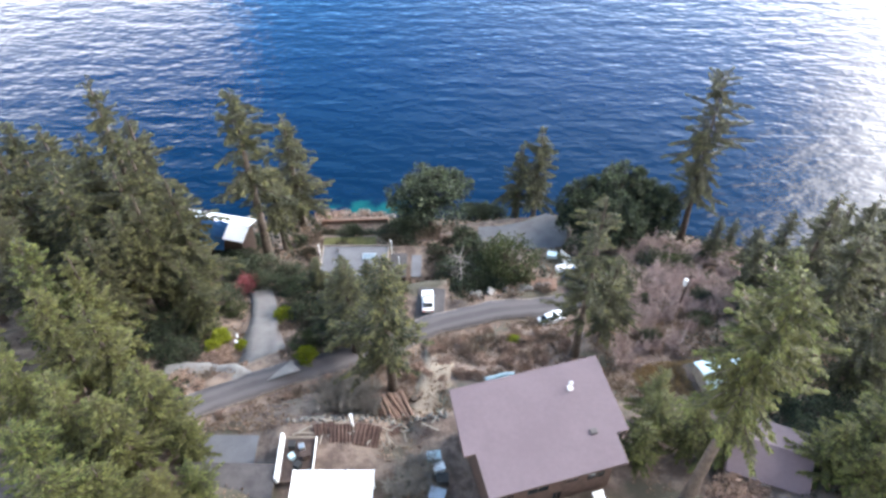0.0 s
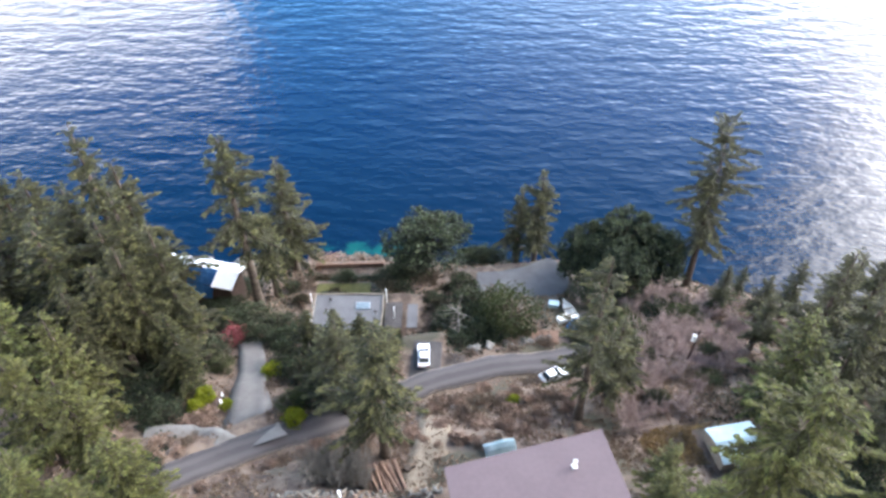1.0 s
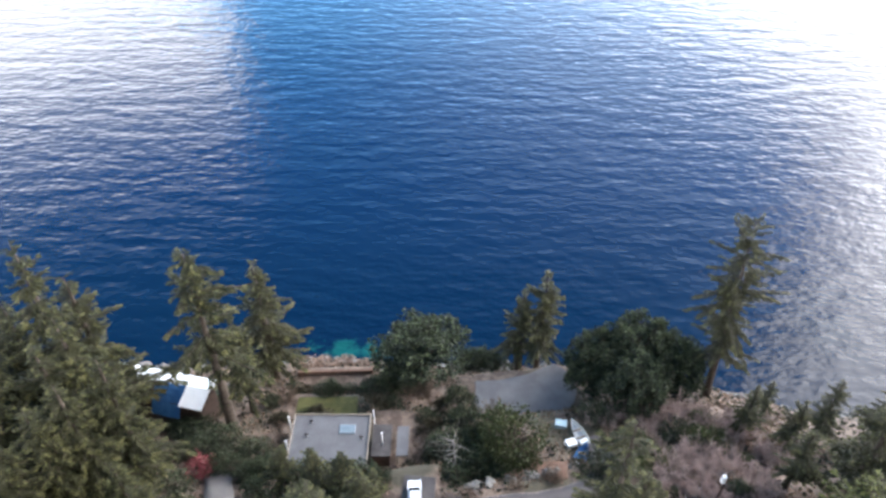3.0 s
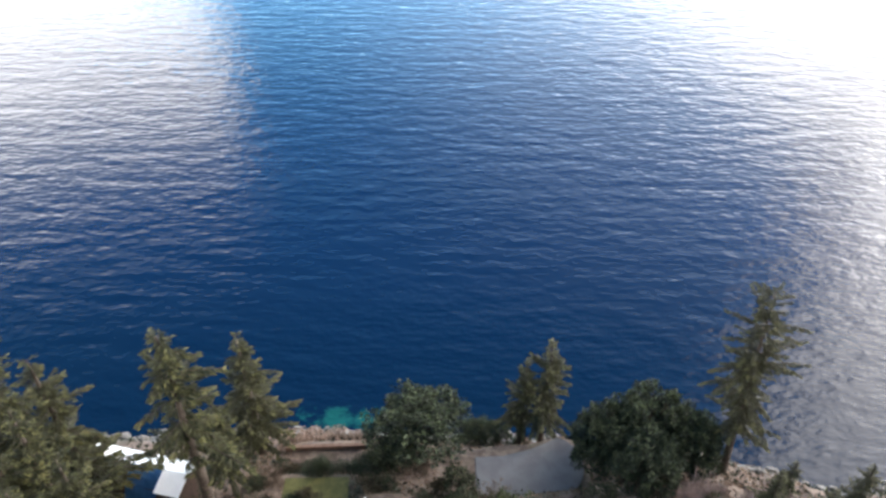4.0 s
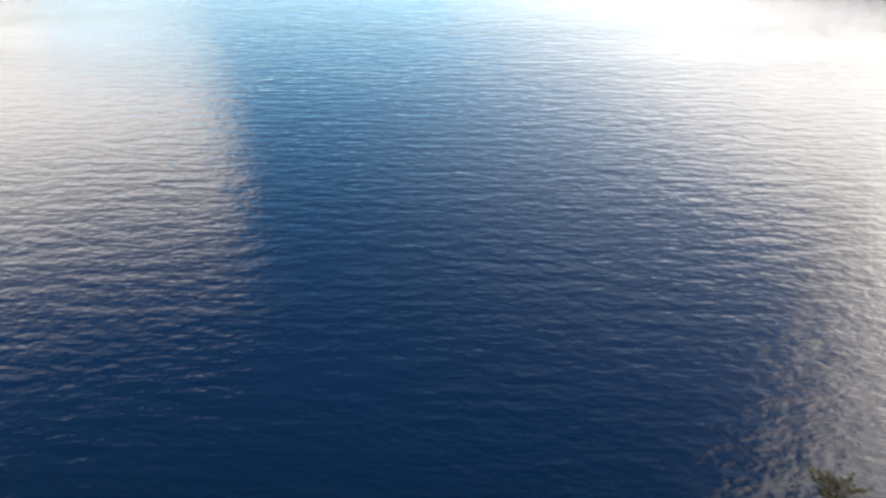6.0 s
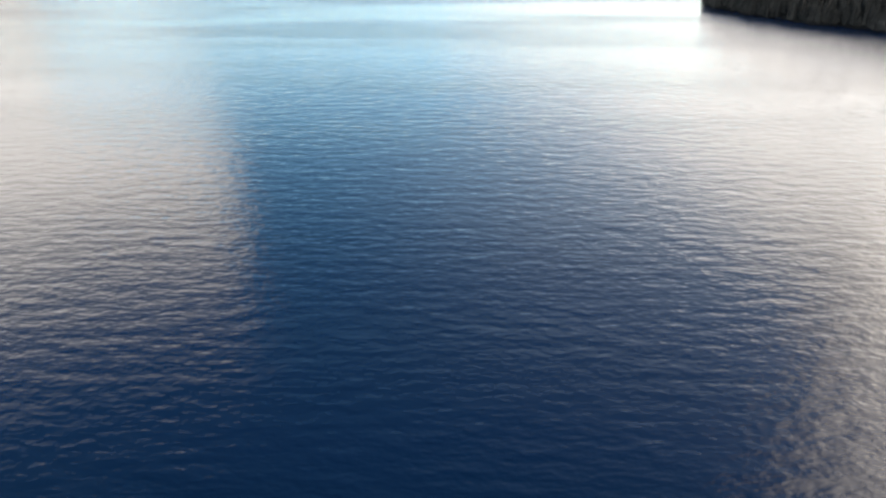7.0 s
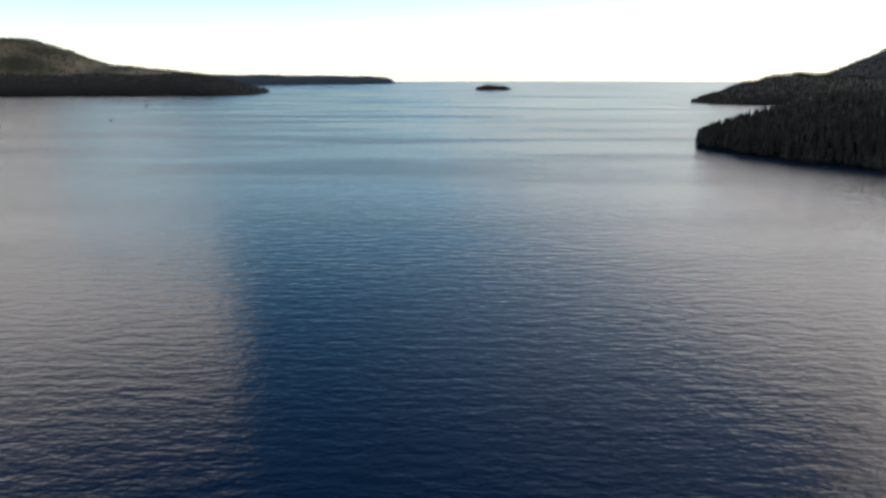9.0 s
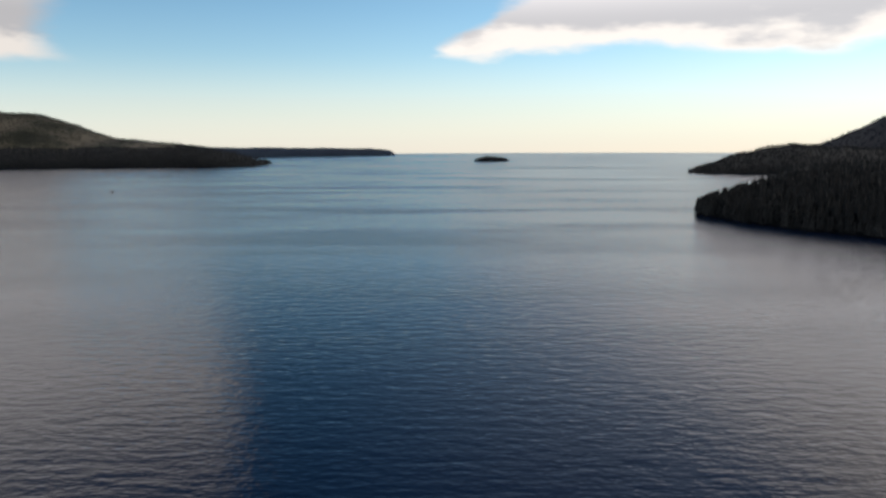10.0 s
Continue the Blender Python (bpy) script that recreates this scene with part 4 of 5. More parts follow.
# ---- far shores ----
def far_land(name, p0, p1, depth, crest, label, trees, tall, seed, category="headland", blunt=0.05, cover=None, slope=None, bow=0.0, lump=1.0, clear=None):
    """A wooded shore from p0 to p1, rising inland to a crest given at steps along it."""
    r = np.random.default_rng(seed)
    p0, p1 = np.array(p0, float), np.array(p1, float)
    d = p1 - p0
    ln = np.linalg.norm(d)
    d /= ln
    inland = np.array([-d[1], d[0]])
    if inland[1] < 0:
        inland = -inland
    ks, kh = zip(*crest)

    def height(s, v):
        top = np.interp(s, ks, kh)
        rise = np.clip(v / 0.55, 0, 1) ** 0.55 * np.clip((1 - v) / 0.25, 0, 1) ** 0.6
        ends = np.clip(s / blunt, 0, 1) ** 0.5 * np.clip((1 - s) / blunt, 0, 1) ** 0.5
        lumps = 1 + lump * (0.10 * np.sin(s * 31 + v * 5 + seed) + 0.06 * np.sin(s * 73 - v * 11))
        return top * rise * ends * lumps - 1.0

    def spot(s, v):
        wav = 0.01 * depth * (np.sin(s * 23 + seed) + 0.6 * np.sin(s * 57) + 0.35 * np.sin(s * 141)) - bow * np.sin(np.pi * s)
        return p0 + d * (s * ln)[:, None] + inland * (v * depth + wav * (1 - v))[:, None]

    ns, nv = 90, 30
    s, v = [a.ravel() for a in np.meshgrid(np.linspace(0, 1, ns), np.linspace(0, 1, nv))]
    i = np.arange(ns * nv).reshape(nv, ns)
    faces = np.stack([i[:-1, :-1], i[:-1, 1:], i[1:, 1:], i[1:, :-1]], -1).reshape(-1, 4)
    verts = np.concatenate([spot(s, v), height(s, v)[:, None]], 1)
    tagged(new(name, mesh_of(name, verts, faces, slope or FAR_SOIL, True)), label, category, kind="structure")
    s, v = r.random(trees), r.random(trees) ** 1.6 * 0.8
    z = height(s, v)
    ok = z > 0.3
    if clear:  # open meadow: s0, s1, v0, v1
        ok &= ~((s > clear[0]) & (s < clear[1]) & (v > clear[2]) & (v < clear[3]) & (np.sin(s * 190) + np.sin(v * 47 + s * 60) > -0.7))
    s, v, z = s[ok], v[ok], z[ok]
    base = np.concatenate([spot(s, v), z[:, None] - 0.5], 1)
    n = len(base)
    h = tall * r.uniform(0.45, 1.15, n)
    w = h * r.uniform(0.16, 0.28, n)
    vs, fs = [], []
    sides = 5
    for tier in range(3):
        lo, hi, rad = 0.12 + 0.26 * tier, 0.55 + 0.225 * tier, 1.0 - 0.28 * tier
        a0 = r.random(n) * 6.28
        ring = []
        for k in range(sides):
            a = a0 + k * 2 * math.pi / sides
            rr = w * rad * r.uniform(0.7, 1.25, n)
            ring.append(base + np.stack([np.cos(a) * rr, np.sin(a) * rr, h * (lo + r.uniform(-0.05, 0.05, n))], -1))
        ring.append(base + np.stack([0 * h, 0 * h, h * hi], -1))
        off = len(vs) * 0 + tier * n * (sides + 1)
        vs.append(np.stack(ring, 1).reshape(-1, 3))
        j = off + np.arange(n) * (sides + 1)
        fs += [np.stack([j + k, j + (k + 1) % sides, j + sides], -1) for k in range(sides)]
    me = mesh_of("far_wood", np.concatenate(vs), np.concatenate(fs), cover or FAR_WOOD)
    tagged(new("far_wood", me), "dark conifer wood covering a distant shore", "wood", kind="stuff")


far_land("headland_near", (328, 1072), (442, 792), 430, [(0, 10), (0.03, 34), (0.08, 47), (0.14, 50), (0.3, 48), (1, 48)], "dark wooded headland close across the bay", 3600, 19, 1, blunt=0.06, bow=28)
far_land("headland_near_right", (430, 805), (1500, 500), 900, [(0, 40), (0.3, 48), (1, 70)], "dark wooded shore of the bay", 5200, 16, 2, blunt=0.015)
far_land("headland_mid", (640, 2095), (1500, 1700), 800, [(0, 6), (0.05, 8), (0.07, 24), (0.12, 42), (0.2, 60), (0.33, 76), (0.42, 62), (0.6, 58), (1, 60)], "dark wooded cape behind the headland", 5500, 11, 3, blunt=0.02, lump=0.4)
far_land("headland_hill", (1280, 2600), (2600, 2100), 1000, [(0, 45), (0.04, 60), (0.12, 112), (0.22, 176), (0.3, 205), (1, 240)], "dark hill rising behind the cape, tinted with painted blue haze", 4000, 11, 4, blunt=0.01, lump=0.3, cover=HILL_HAZE, slope=HILL_HAZE)
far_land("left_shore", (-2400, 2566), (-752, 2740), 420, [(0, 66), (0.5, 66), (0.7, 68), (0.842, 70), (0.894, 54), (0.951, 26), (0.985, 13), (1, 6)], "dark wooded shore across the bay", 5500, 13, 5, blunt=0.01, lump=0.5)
far_land("left_hill", (-2900, 2750), (-1150, 3150), 900, [(0, 250), (0.46, 244), (0.547, 226), (0.644, 184), (0.7, 140), (0.746, 108), (0.88, 90), (0.95, 68), (1, 40)], "green hill with pale clearings behind the far shore", 7000, 11, 6, blunt=0.02, lump=0.25, slope=HILL_MEADOW, cover=FAR_GREEN, clear=(0.70, 0.92, 0.22, 0.62))
# slope and wood both take the painted haze blue
far_land("far_shore", (-1900, 3980), (-372, 4480), 220, [(0, 60), (0.5, 52), (0.9, 40), (0.985, 30), (1, 14)], "long low shore at the horizon, blue haze painted into its colour", 2500, 8, 7, blunt=0.01, cover=HAZE_BLUE, slope=HAZE_BLUE, lump=0.3)
far_land("islet", (92, 3215), (246, 3245), 90, [(0, 10), (0.3, 19), (0.6, 17), (1, 6)], "small dark wooded islet in the mouth of the bay", 260, 10, 8, "islet", blunt=0.15)


def far_boat(x, y, turn):
    b = empty("moored_boat", pose(x, y, 0.2, 0, 0, turn), "small dark boat moored far out on the bay", "boat", "moored boats")
    hull = prism([(-4.5, -1.4), (3, -1.5), (6, 0), (3, 1.5), (-4.5, 1.4)], -0.4, 1.3)
    part("hull", hull, BLACK, b)
    part("cabin", boxed(-2.5, 1.5, -1.0, 1.0, 1.29, 2.9, bevel=0.2), WOOD_DARK, b)
    return b


far_boat(-848, 2010, 20)
far_boat(-812, 2050, 70)
far_boat(-690, 1480, 130)


# ---- buildings ----
def window(parent, x0, x1, z0, z1, y, out, frame_mat=None):
    """A window in a wall that runs along local x; out is the side that it faces."""
    fr = bmesh.new()
    t = 0.07
    for a, b, c, d in ((x0, x1, z0, z0 + t), (x0, x1, z1 - t, z1), (x0, x0 + t, z0 + t, z1 - t), (x1 - t, x1, z0 + t, z1 - t), ((x0 + x1) / 2 - t / 2, (x0 + x1) / 2 + t / 2, z0 + t, z1 - t)):
        box(fr, a, b, min(y, y + out * 0.06), max(y, y + out * 0.06), c, d)
    w = part("window", fr, frame_mat or WHITE, parent)
    part("pane", boxed(x0 + t, x1 - t, min(y, y + out * 0.03), max(y, y + out * 0.03), z0 + t, z1 - t), GLASS, w)
    return w


def brown_house():
    at = pose(-0.3, 42.2, 35.2, 0, 0, 16.3)  # local x along the roof's far edge, local -y towards the hill
    h = empty("brown_house", at, "two-storey dark wooden house under a mauve-brown metal roof", "house")
    plan = [(0, 0), (17, 0), (16.6, -9.3), (15.2, -9.3), (15, -12.6), (0.5, -12.6), (0.6, -7.8), (-0.6, -7.8)]
    top = lambda x, y: 7.7 + 0.035 * y
    roof = prism(plan[::-1], lambda x, y: top(x, y) - 0.22, top)
    part("roof", roof, ROOF_MAUVE, h, "mauve-brown ribbed metal roof")
    part("wall", prism([(0.9, -0.8), (0.9, -11.4), (14.4, -11.4), (14.4, -8.9), (15.9, -8.9), (15.9, -0.8)], -1.0, lambda x, y: top(x, y) - 0.24), WOOD_DARK, h, "dark-stained board wall")
    fascia = bmesh.new()
    for (x0, y0), (x1, y1) in zip(plan, plan[1:] + plan[:1]):
        a, b = Vector((x0, y0, top(x0, y0) - 0.14)), Vector((x1, y1, top(x1, y1) - 0.14))
        d = (b - a).normalized()
        n = Vector((-d.y, d.x, 0)) * 0.03
        q = [fascia.verts.new(p) for p in (a + n + Vector((0, 0, -0.16)), b + n + Vector((0, 0, -0.16)), b + n + Vector((0, 0, 0.12)), a + n + Vector((0, 0, 0.12)), a - n * 0.2 + Vector((0, 0, 0.12)), b - n * 0.2 + Vector((0, 0, 0.12)))]
        fascia.faces.new(q[:4])
        fascia.faces.new((q[3], q[2], q[5], q[4]))
    part("fascia", fascia, WOOD_DARK, h)
    for x0, x1, z0, z1 in ((2.0, 3.6, 3.6, 5.0), (5.0, 7.4, 3.2, 5.2), (9.2, 10.6, 3.6, 5.0), (11.6, 13.6, 3.0, 5.2), (3.0, 5.0, 0.4, 2.2), (8.0, 9.0, 0.0, 2.1)):
        window(h, x0, x1, z0, z1, -11.41, -1, WOOD_DARK)
    ch = part("chimney", boxed(12.32, 12.78, -3.48, -3.02, 7.4, 8.0, bevel=0.04), WHITE, h, "small white flue box")
    fl = rodded((12.55, -3.25, 8.1), (12.55, -3.25, 8.75), 0.14)
    part("flue", fl, STEEL, ch)
    part("cowl", rodded((12.55, -3.25, 8.72), (12.55, -3.25, 8.9), 0.26, 0.1), STEEL, ch)
    vt = part("roof_vent", boxed(12.6, 13.3, -8.9, -8.3, 7.15, 7.62, bevel=0.08), ROOF_DARK, h, "dark hooded roof vent")
    return h


brown_house()


def deck_stuff():
    d = empty("timber_deck", pose(13.5, 30.6, 36.4, 0, 0, 16.3), "dark timber deck on the uphill side of the brown house", "deck")
    part("frame", boxed(-5.5, 3.6, -1.4, 1.9, -0.35, -0.05), WOOD_DARK, d)
    for i in range(22):
        part("plank", boxed(-5.5 + i * 0.414, -5.5 + i * 0.414 + 0.39, -1.4, 1.9, -0.05, 0.0), WOOD_DARK, d)
    for x, y in ((-5.3, -1.3), (3.4, -1.3), (-5.3, 1.7), (3.4, 1.7)):
        part("post", boxed(x - 0.08, x + 0.08, y - 0.08, y + 0.08, -1.6, -0.35), WOOD_DARK, d)
    proto = None
    for i, (x, y, t) in enumerate(((11.2, 31.3, 8), (12.0, 31.6, 12), (12.9, 31.9, 10), (15.3, 32.9, 18), (15.9, 33.1, 16))):
        at = pose(x, y, 36.42, 0, 0, t)
        if proto is None:
            proto = empty("sun_lounger", at, "white slatted lounger on the dark deck", "lounger", "white loungers")
            part("frame", boxed(-0.28, 0.28, -0.9, 0.6, 0.24, 0.32, bevel=0.03), WHITE, proto)
            part("backrest", boxed(-0.28, 0.28, 0.6, 1.0, 0.28, 0.62, bevel=0.05), WHITE, proto)
            for lx, ly in ((-0.24, -0.8), (0.24, -0.8), (-0.24, 0.5), (0.24, 0.5)):
                part("leg", boxed(lx - 0.03, lx + 0.03, ly - 0.03, ly + 0.03, 0.0, 0.24), WHITE, proto)
        else:
            copy_thing(proto, at)


deck_stuff()


def crate(x, y, sx, sy, sz, turn, mat, label, name="crate", category="crate", z=None):
    c = empty(name, pose(x, y, (gz(x, y) if z is None else z), 0, 0, turn), label, category)
    part("body", boxed(-sx / 2, sx / 2, -sy / 2, sy / 2, -0.1, sz, bevel=min(sx, sy, sz) * 0.12), mat, c)
    part("lid", boxed(-sx / 2 - 0.03, sx / 2 + 0.03, -sy / 2 - 0.03, sy / 2 + 0.03, sz, sz + 0.08, bevel=0.02), mat, c)
    return c


for args in ((-1.9, 38.2, 1.5, 1.0, 0.9, 10, PALE_BLUE, "pale blue plastic crate by the house wall"), (-1.3, 36.9, 1.2, 0.9, 0.7, 20, WHITE, "white lidded box by the house wall"),
             (-0.9, 35.4, 1.3, 1.1, 1.0, 5, BLACK, "black plastic crate by the house"), (-1.4, 33.4, 1.6, 1.2, 0.8, -15, STEEL, "low grey metal crate by the house"), (0.6, 32.6, 0.9, 0.9, 1.0, 0, WOOD_DARK, "dark wooden box by the house")):
    crate(*args)


def tarp_shelter():
    x, y = 6.3, 52.6
    s = empty("tarp_shelter", pose(x, y, gz(x, y), 0, 0, 16), "low shelter under a pale blue sheet behind the house", "shelter")
    bm = bmesh.new()
    n = 10
    grid = [[bm.verts.new((-2.0 + 4.0 * i / n, -1.1 + 2.2 * j / 4, 1.9 - 0.32 * (j - 2) ** 2 + 0.25 * math.sin(i * 1.1) * 0.3 - 0.05 * abs(i - 5))) for j in range(5)] for i in range(n + 1)]
    for i in range(n):
        for j in range(4):
            bm.faces.new((grid[i][j], grid[i + 1][j], grid[i + 1][j + 1], grid[i][j + 1]))
    bmesh.ops.solidify(bm, geom=bm.faces[:], thickness=0.03)
    part("sheet", bm, PALE_BLUE, s, "pale blue plastic sheet")
    for a, b in ((-1.9, -1.0), (1.9, -1.0), (-1.9, 1.0), (1.9, 1.0)):
        part("pole", rodded((a, b, -0.6), (a, b, 0.72), 0.04), WOOD_PALE, s)


tarp_shelter()


def white_carport():
    c = empty("carport", pose(-12.2, 31.9, 36.0, 0, 0, 1), "white metal-roofed carport beside the yard", "carport")
    part("roof", prism([(-4.2, -3.4), (4.2, -3.4), (4.2, 3.2), (-4.2, 3.2)], lambda x, y: 2.35 - 0.03 * y, lambda x, y: 2.5 - 0.03 * y), ROOF_WHITE, c)
    for i in range(-1, 3):
        part("seam", boxed(-4.2 + 2.8 * (i + 1) - 0.03, -4.2 + 2.8 * (i + 1) + 0.03, -3.4, 3.2, 2.40, 2.62), ROOF_WHITE, c)
    for x in (-4.0, 4.0):
        for y in (-3.1, 2.9):
            part("post", boxed(x - 0.08, x + 0.08, y - 0.08, y + 0.08, -1.2, 2.42), WHITE, c)


white_carport()


def trailer():
    t = empty("flatbed_trailer", pose(-16.9, 37.6, 35.0, 0, 0, 2), "white-railed trailer with dark cargo in the yard", "trailer")
    part("bed", boxed(-1.9, 1.9, -2.6, 2.6, 0.55, 0.7, bevel=0.02), WOOD_DARK, t)
    for x, w, top in ((-1.85, 0.16, 1.9), (1.85, 0.05, 1.1)):
        part("rail", boxed(x - w, x + w, -2.7, 2.7, 0.7, top, bevel=0.03), WHITE, t)
    part("rail", boxed(-1.68, 1.79, 2.58, 2.68, 0.9, 1.1, bevel=0.03), WOOD_PALE, t)
    for x in (-1.6, 1.6):
        for y in (-0.9, 0.2):
            w = part("wheel", rodded((x - 0.15, y, 0.34), (x + 0.15, y, 0.34), 0.36, seg=16), BLACK, t)
            part("rim", rodded((x - 0.17, y, 0.34), (x + 0.17, y, 0.34), 0.19, seg=12), STEEL, w)
    for k, (x, y, s) in enumerate(((-0.8, 1.6, 0.7), (0.3, 1.4, 0.6), (0.9, 0.4, 0.8), (-0.6, 0.2, 0.6), (0.2, -0.8, 0.7))):
        crate(-16.9 + x, 37.6 + y, s, s, s * 0.9, 15 * k, (BLACK, STEEL, WOOD_DARK, PALE_BLUE, BLACK)[k], "small box of yard clutter on the trailer", "box", "box", z=35.8)


trailer()


def slab(name, outline, z0, z1, mat, label, category, kind="structure"):
    bm = prism(outline, z0, z1)
    me = bpy.data.meshes.new(name)
    bmesh.ops.bevel(bm, geom=bm.edges[:], offset=0.05, segments=1, affect="EDGES")
    bmesh.ops.recalc_face_normals(bm, faces=bm.faces)
    bm.to_mesh(me)
    bm.free()
    me.materials.append(mat)
    return tagged(new(name, me), label, category, kind=kind)


slab("concrete_pad", [(-29.4, 36.9), (-18.9, 36.9), (-19.3, 41.5), (-29.6, 41.5)], 33.2, 34.12, CONCRETE, "flat grey concrete parking pad above the lane", "pavement")
slab("parking_bay", [(-6.2, 68.9), (-1.4, 70.6), (-1.2, 76.6), (-5.6, 77.0)], 19.6, 20.40, ASPHALT, "asphalt parking bay beside the lane", "pavement")


def dark_shed():
    s = empty("dark_shed", pose(-23.4, 33.6, 34.6, 0, 0, 0), "low shed with a dark felt roof below the trees", "shed")
    part("wall", boxed(-4.6, 4.2, -2.8, 2.7, -1.5, 1.7), WOOD_DARK, s)
    part("roof", prism([(-5, -3.1), (4.6, -3.1), (4.6, 3.1), (-5, 3.1)], lambda x, y: 1.7 + 0.04 * y, lambda x, y: 1.88 + 0.04 * y), ROOF_DARK, s)


dark_shed()


def flat_house():
    h = empty("flat_roofed_house", pose(-17.2, 84.2, 14.4, 0, 0, 1), "low house with a flat grey roof terrace on the slope", "house")
    part("wall", boxed(-5.6, 5.4, -3.8, 4.2, -1.0, 3.4), WOOD_PALE, h)
    part("roof", boxed(-6.0, 5.8, -4.3, 4.6, 3.4, 3.62, bevel=0.03), CONCRETE, h, "flat grey roof")
    for x0, x1, y0, y1 in ((-6.0, 5.8, 4.42, 4.6), (-6.0, -5.82, -4.3, 4.4), (5.62, 5.8, -4.3, 4.4)):
        part("parapet", boxed(x0, x1, y0, y1, 3.62, 3.86, bevel=0.02), WOOD_PALE, h)
    sk = part("skylight", boxed(1.2, 3.6, 1.0, 2.6, 3.62, 3.8, bevel=0.03), STEEL, h)
    part("pane", boxed(1.3, 3.5, 1.1, 2.5, 3.8, 3.83), SKY_PANE, sk)
    for x, y in ((-3.2, 3.0), (-3.6, 0.6), (4.6, 0.2)):
        v = part("roof_vent", rodded((x, y, 3.6), (x, y, 4.1), 0.18), STEEL, h)
        part("cowl", rodded((x, y, 4.1), (x, y, 4.25), 0.3, 0.1), ROOF_DARK, v)
    for x in (-4, -1, 2.5):
        window(h, x, x + 1.6, 0.9, 2.4, -3.81, -1)
    a = empty("annex", pose(-8.0, 86.6, 14.2, 0, 0, 1), "narrow outbuilding with a dark grey roof beside the flat house", "outbuilding")
    part("wall", boxed(-2.9, -0.4, -4.4, 0.8, -1.0, 3.0), WOOD_DARK, a)
    part("roof", boxed(-3.1, -0.2, -4.7, 1.0, 3.0, 3.2, bevel=0.03), ROOF_DARK, a)
    part("walkway", boxed(0.6, 2.4, -4.3, 1.0, 2.6, 2.8, bevel=0.03), CONCRETE, a, "pale grey strip of walkway roof")
    for x, y in ((0.75, -4.1), (2.25, -4.1), (0.75, 0.8), (2.25, 0.8)):
        part("post", boxed(x - 0.08, x + 0.08, y - 0.08, y + 0.08, -1.0, 2.6), WOOD_PALE, a)
    for i, (x, y) in enumerate(((-23.6, 86.5), (-23.2, 82.2), (-11.0, 88.0), (-9.4, 84.0))):
        p = empty("white_post", pose(x, y, gz(x, y)), "tall thin white post beside the flat roof", "post", "white posts")
        part("shaft", boxed(-0.08, 0.08, -0.08, 0.08, -0.3, 5.6, bevel=0.02), WHITE, p)
        part("cap", boxed(-0.13, 0.13, -0.13, 0.13, 5.6, 5.72, bevel=0.02), WHITE, p)


flat_house()
slab("lawn", [(-24.8, 92.8), (-14.6, 93.2), (-15.0, 97.0), (-24.9, 96.6)], 11.4, 12.35, LAWN, "narrow strip of yellow-green lawn", "lawn")
slab("retaining_wall", [(-27, 104.8), (-13.5, 105.6), (-13.5, 106.2), (-27, 105.4)], 4.5, 9.0, BRICK_RED, "low red-brown retaining wall above the bank", "wall")


def terrace():
    out = [(5.0, 96.4), (15.5, 95.4)]
    for k in range(9):
        a = radians(-62 + 16.5 * k)
        out.append((17.4 + 5.4 * math.cos(a), 102.2 + 6.0 * math.sin(a)))
    out += [(14.4, 105.2), (9.5, 103.7), (5.0, 103.5)]
    slab("paved_terrace", out, 5.0, 9.15, CONCRETE, "grey paved terrace with a rounded end above the shore", "terrace")


terrace()


def white_house():
    h = empty("white_roofed_house", pose(-46.8, 93.6, 13.2, 0, 0, -12), "house under a bright white metal roof among the trees", "house")
    part("wall", boxed(-5.6, 9.4, -2.6, 2.0, -2.5, 5.2), WOOD_DARK, h)
    part("roof", prism([(-6.4, -0.2), (10.2, -0.2), (10.2, 2.6), (-6.4, 2.6)], lambda x, y: 6.8 - 0.35 * y, lambda x, y: 7.0 - 0.35 * y), ROOF_WHITE, h, "white metal roof slope")
    part("roof", prism([(-6.4, -3.4), (1.0, -3.4), (1.0, -0.2), (-6.4, -0.2)], lambda x, y: 6.9 + 0.3 * y, lambda x, y: 7.1 + 0.3 * y), ROOF_DARK, h)
    part("roof", prism([(6.3, -3.4), (10.2, -3.4), (10.2, -0.2), (6.3, -0.2)], lambda x, y: 6.85 + 0.3 * y, lambda x, y: 7.05 + 0.3 * y), ROOF_WHITE, h, "white metal roof slope")
    bm = bmesh.new()
    g = [[bm.verts.new((1.2 + 5.0 * i / 6, -0.25 - 3.6 * j / 5, 7.06 - 0.25 * j - 0.10 * j * j + 0.12 * math.sin(i * 1.7 + j))) for j in range(6)] for i in range(7)]
    for i in range(6):
        for j in range(5):
            bm.faces.new((g[i][j], g[i + 1][j], g[i + 1][j + 1], g[i][j + 1]))
    bmesh.ops.solidify(bm, geom=bm.faces[:], thickness=0.04)
    t = part("roof_sheet", bm, BLUE_TARP, h, "blue tarpaulin over the roof's near side")


white_house()


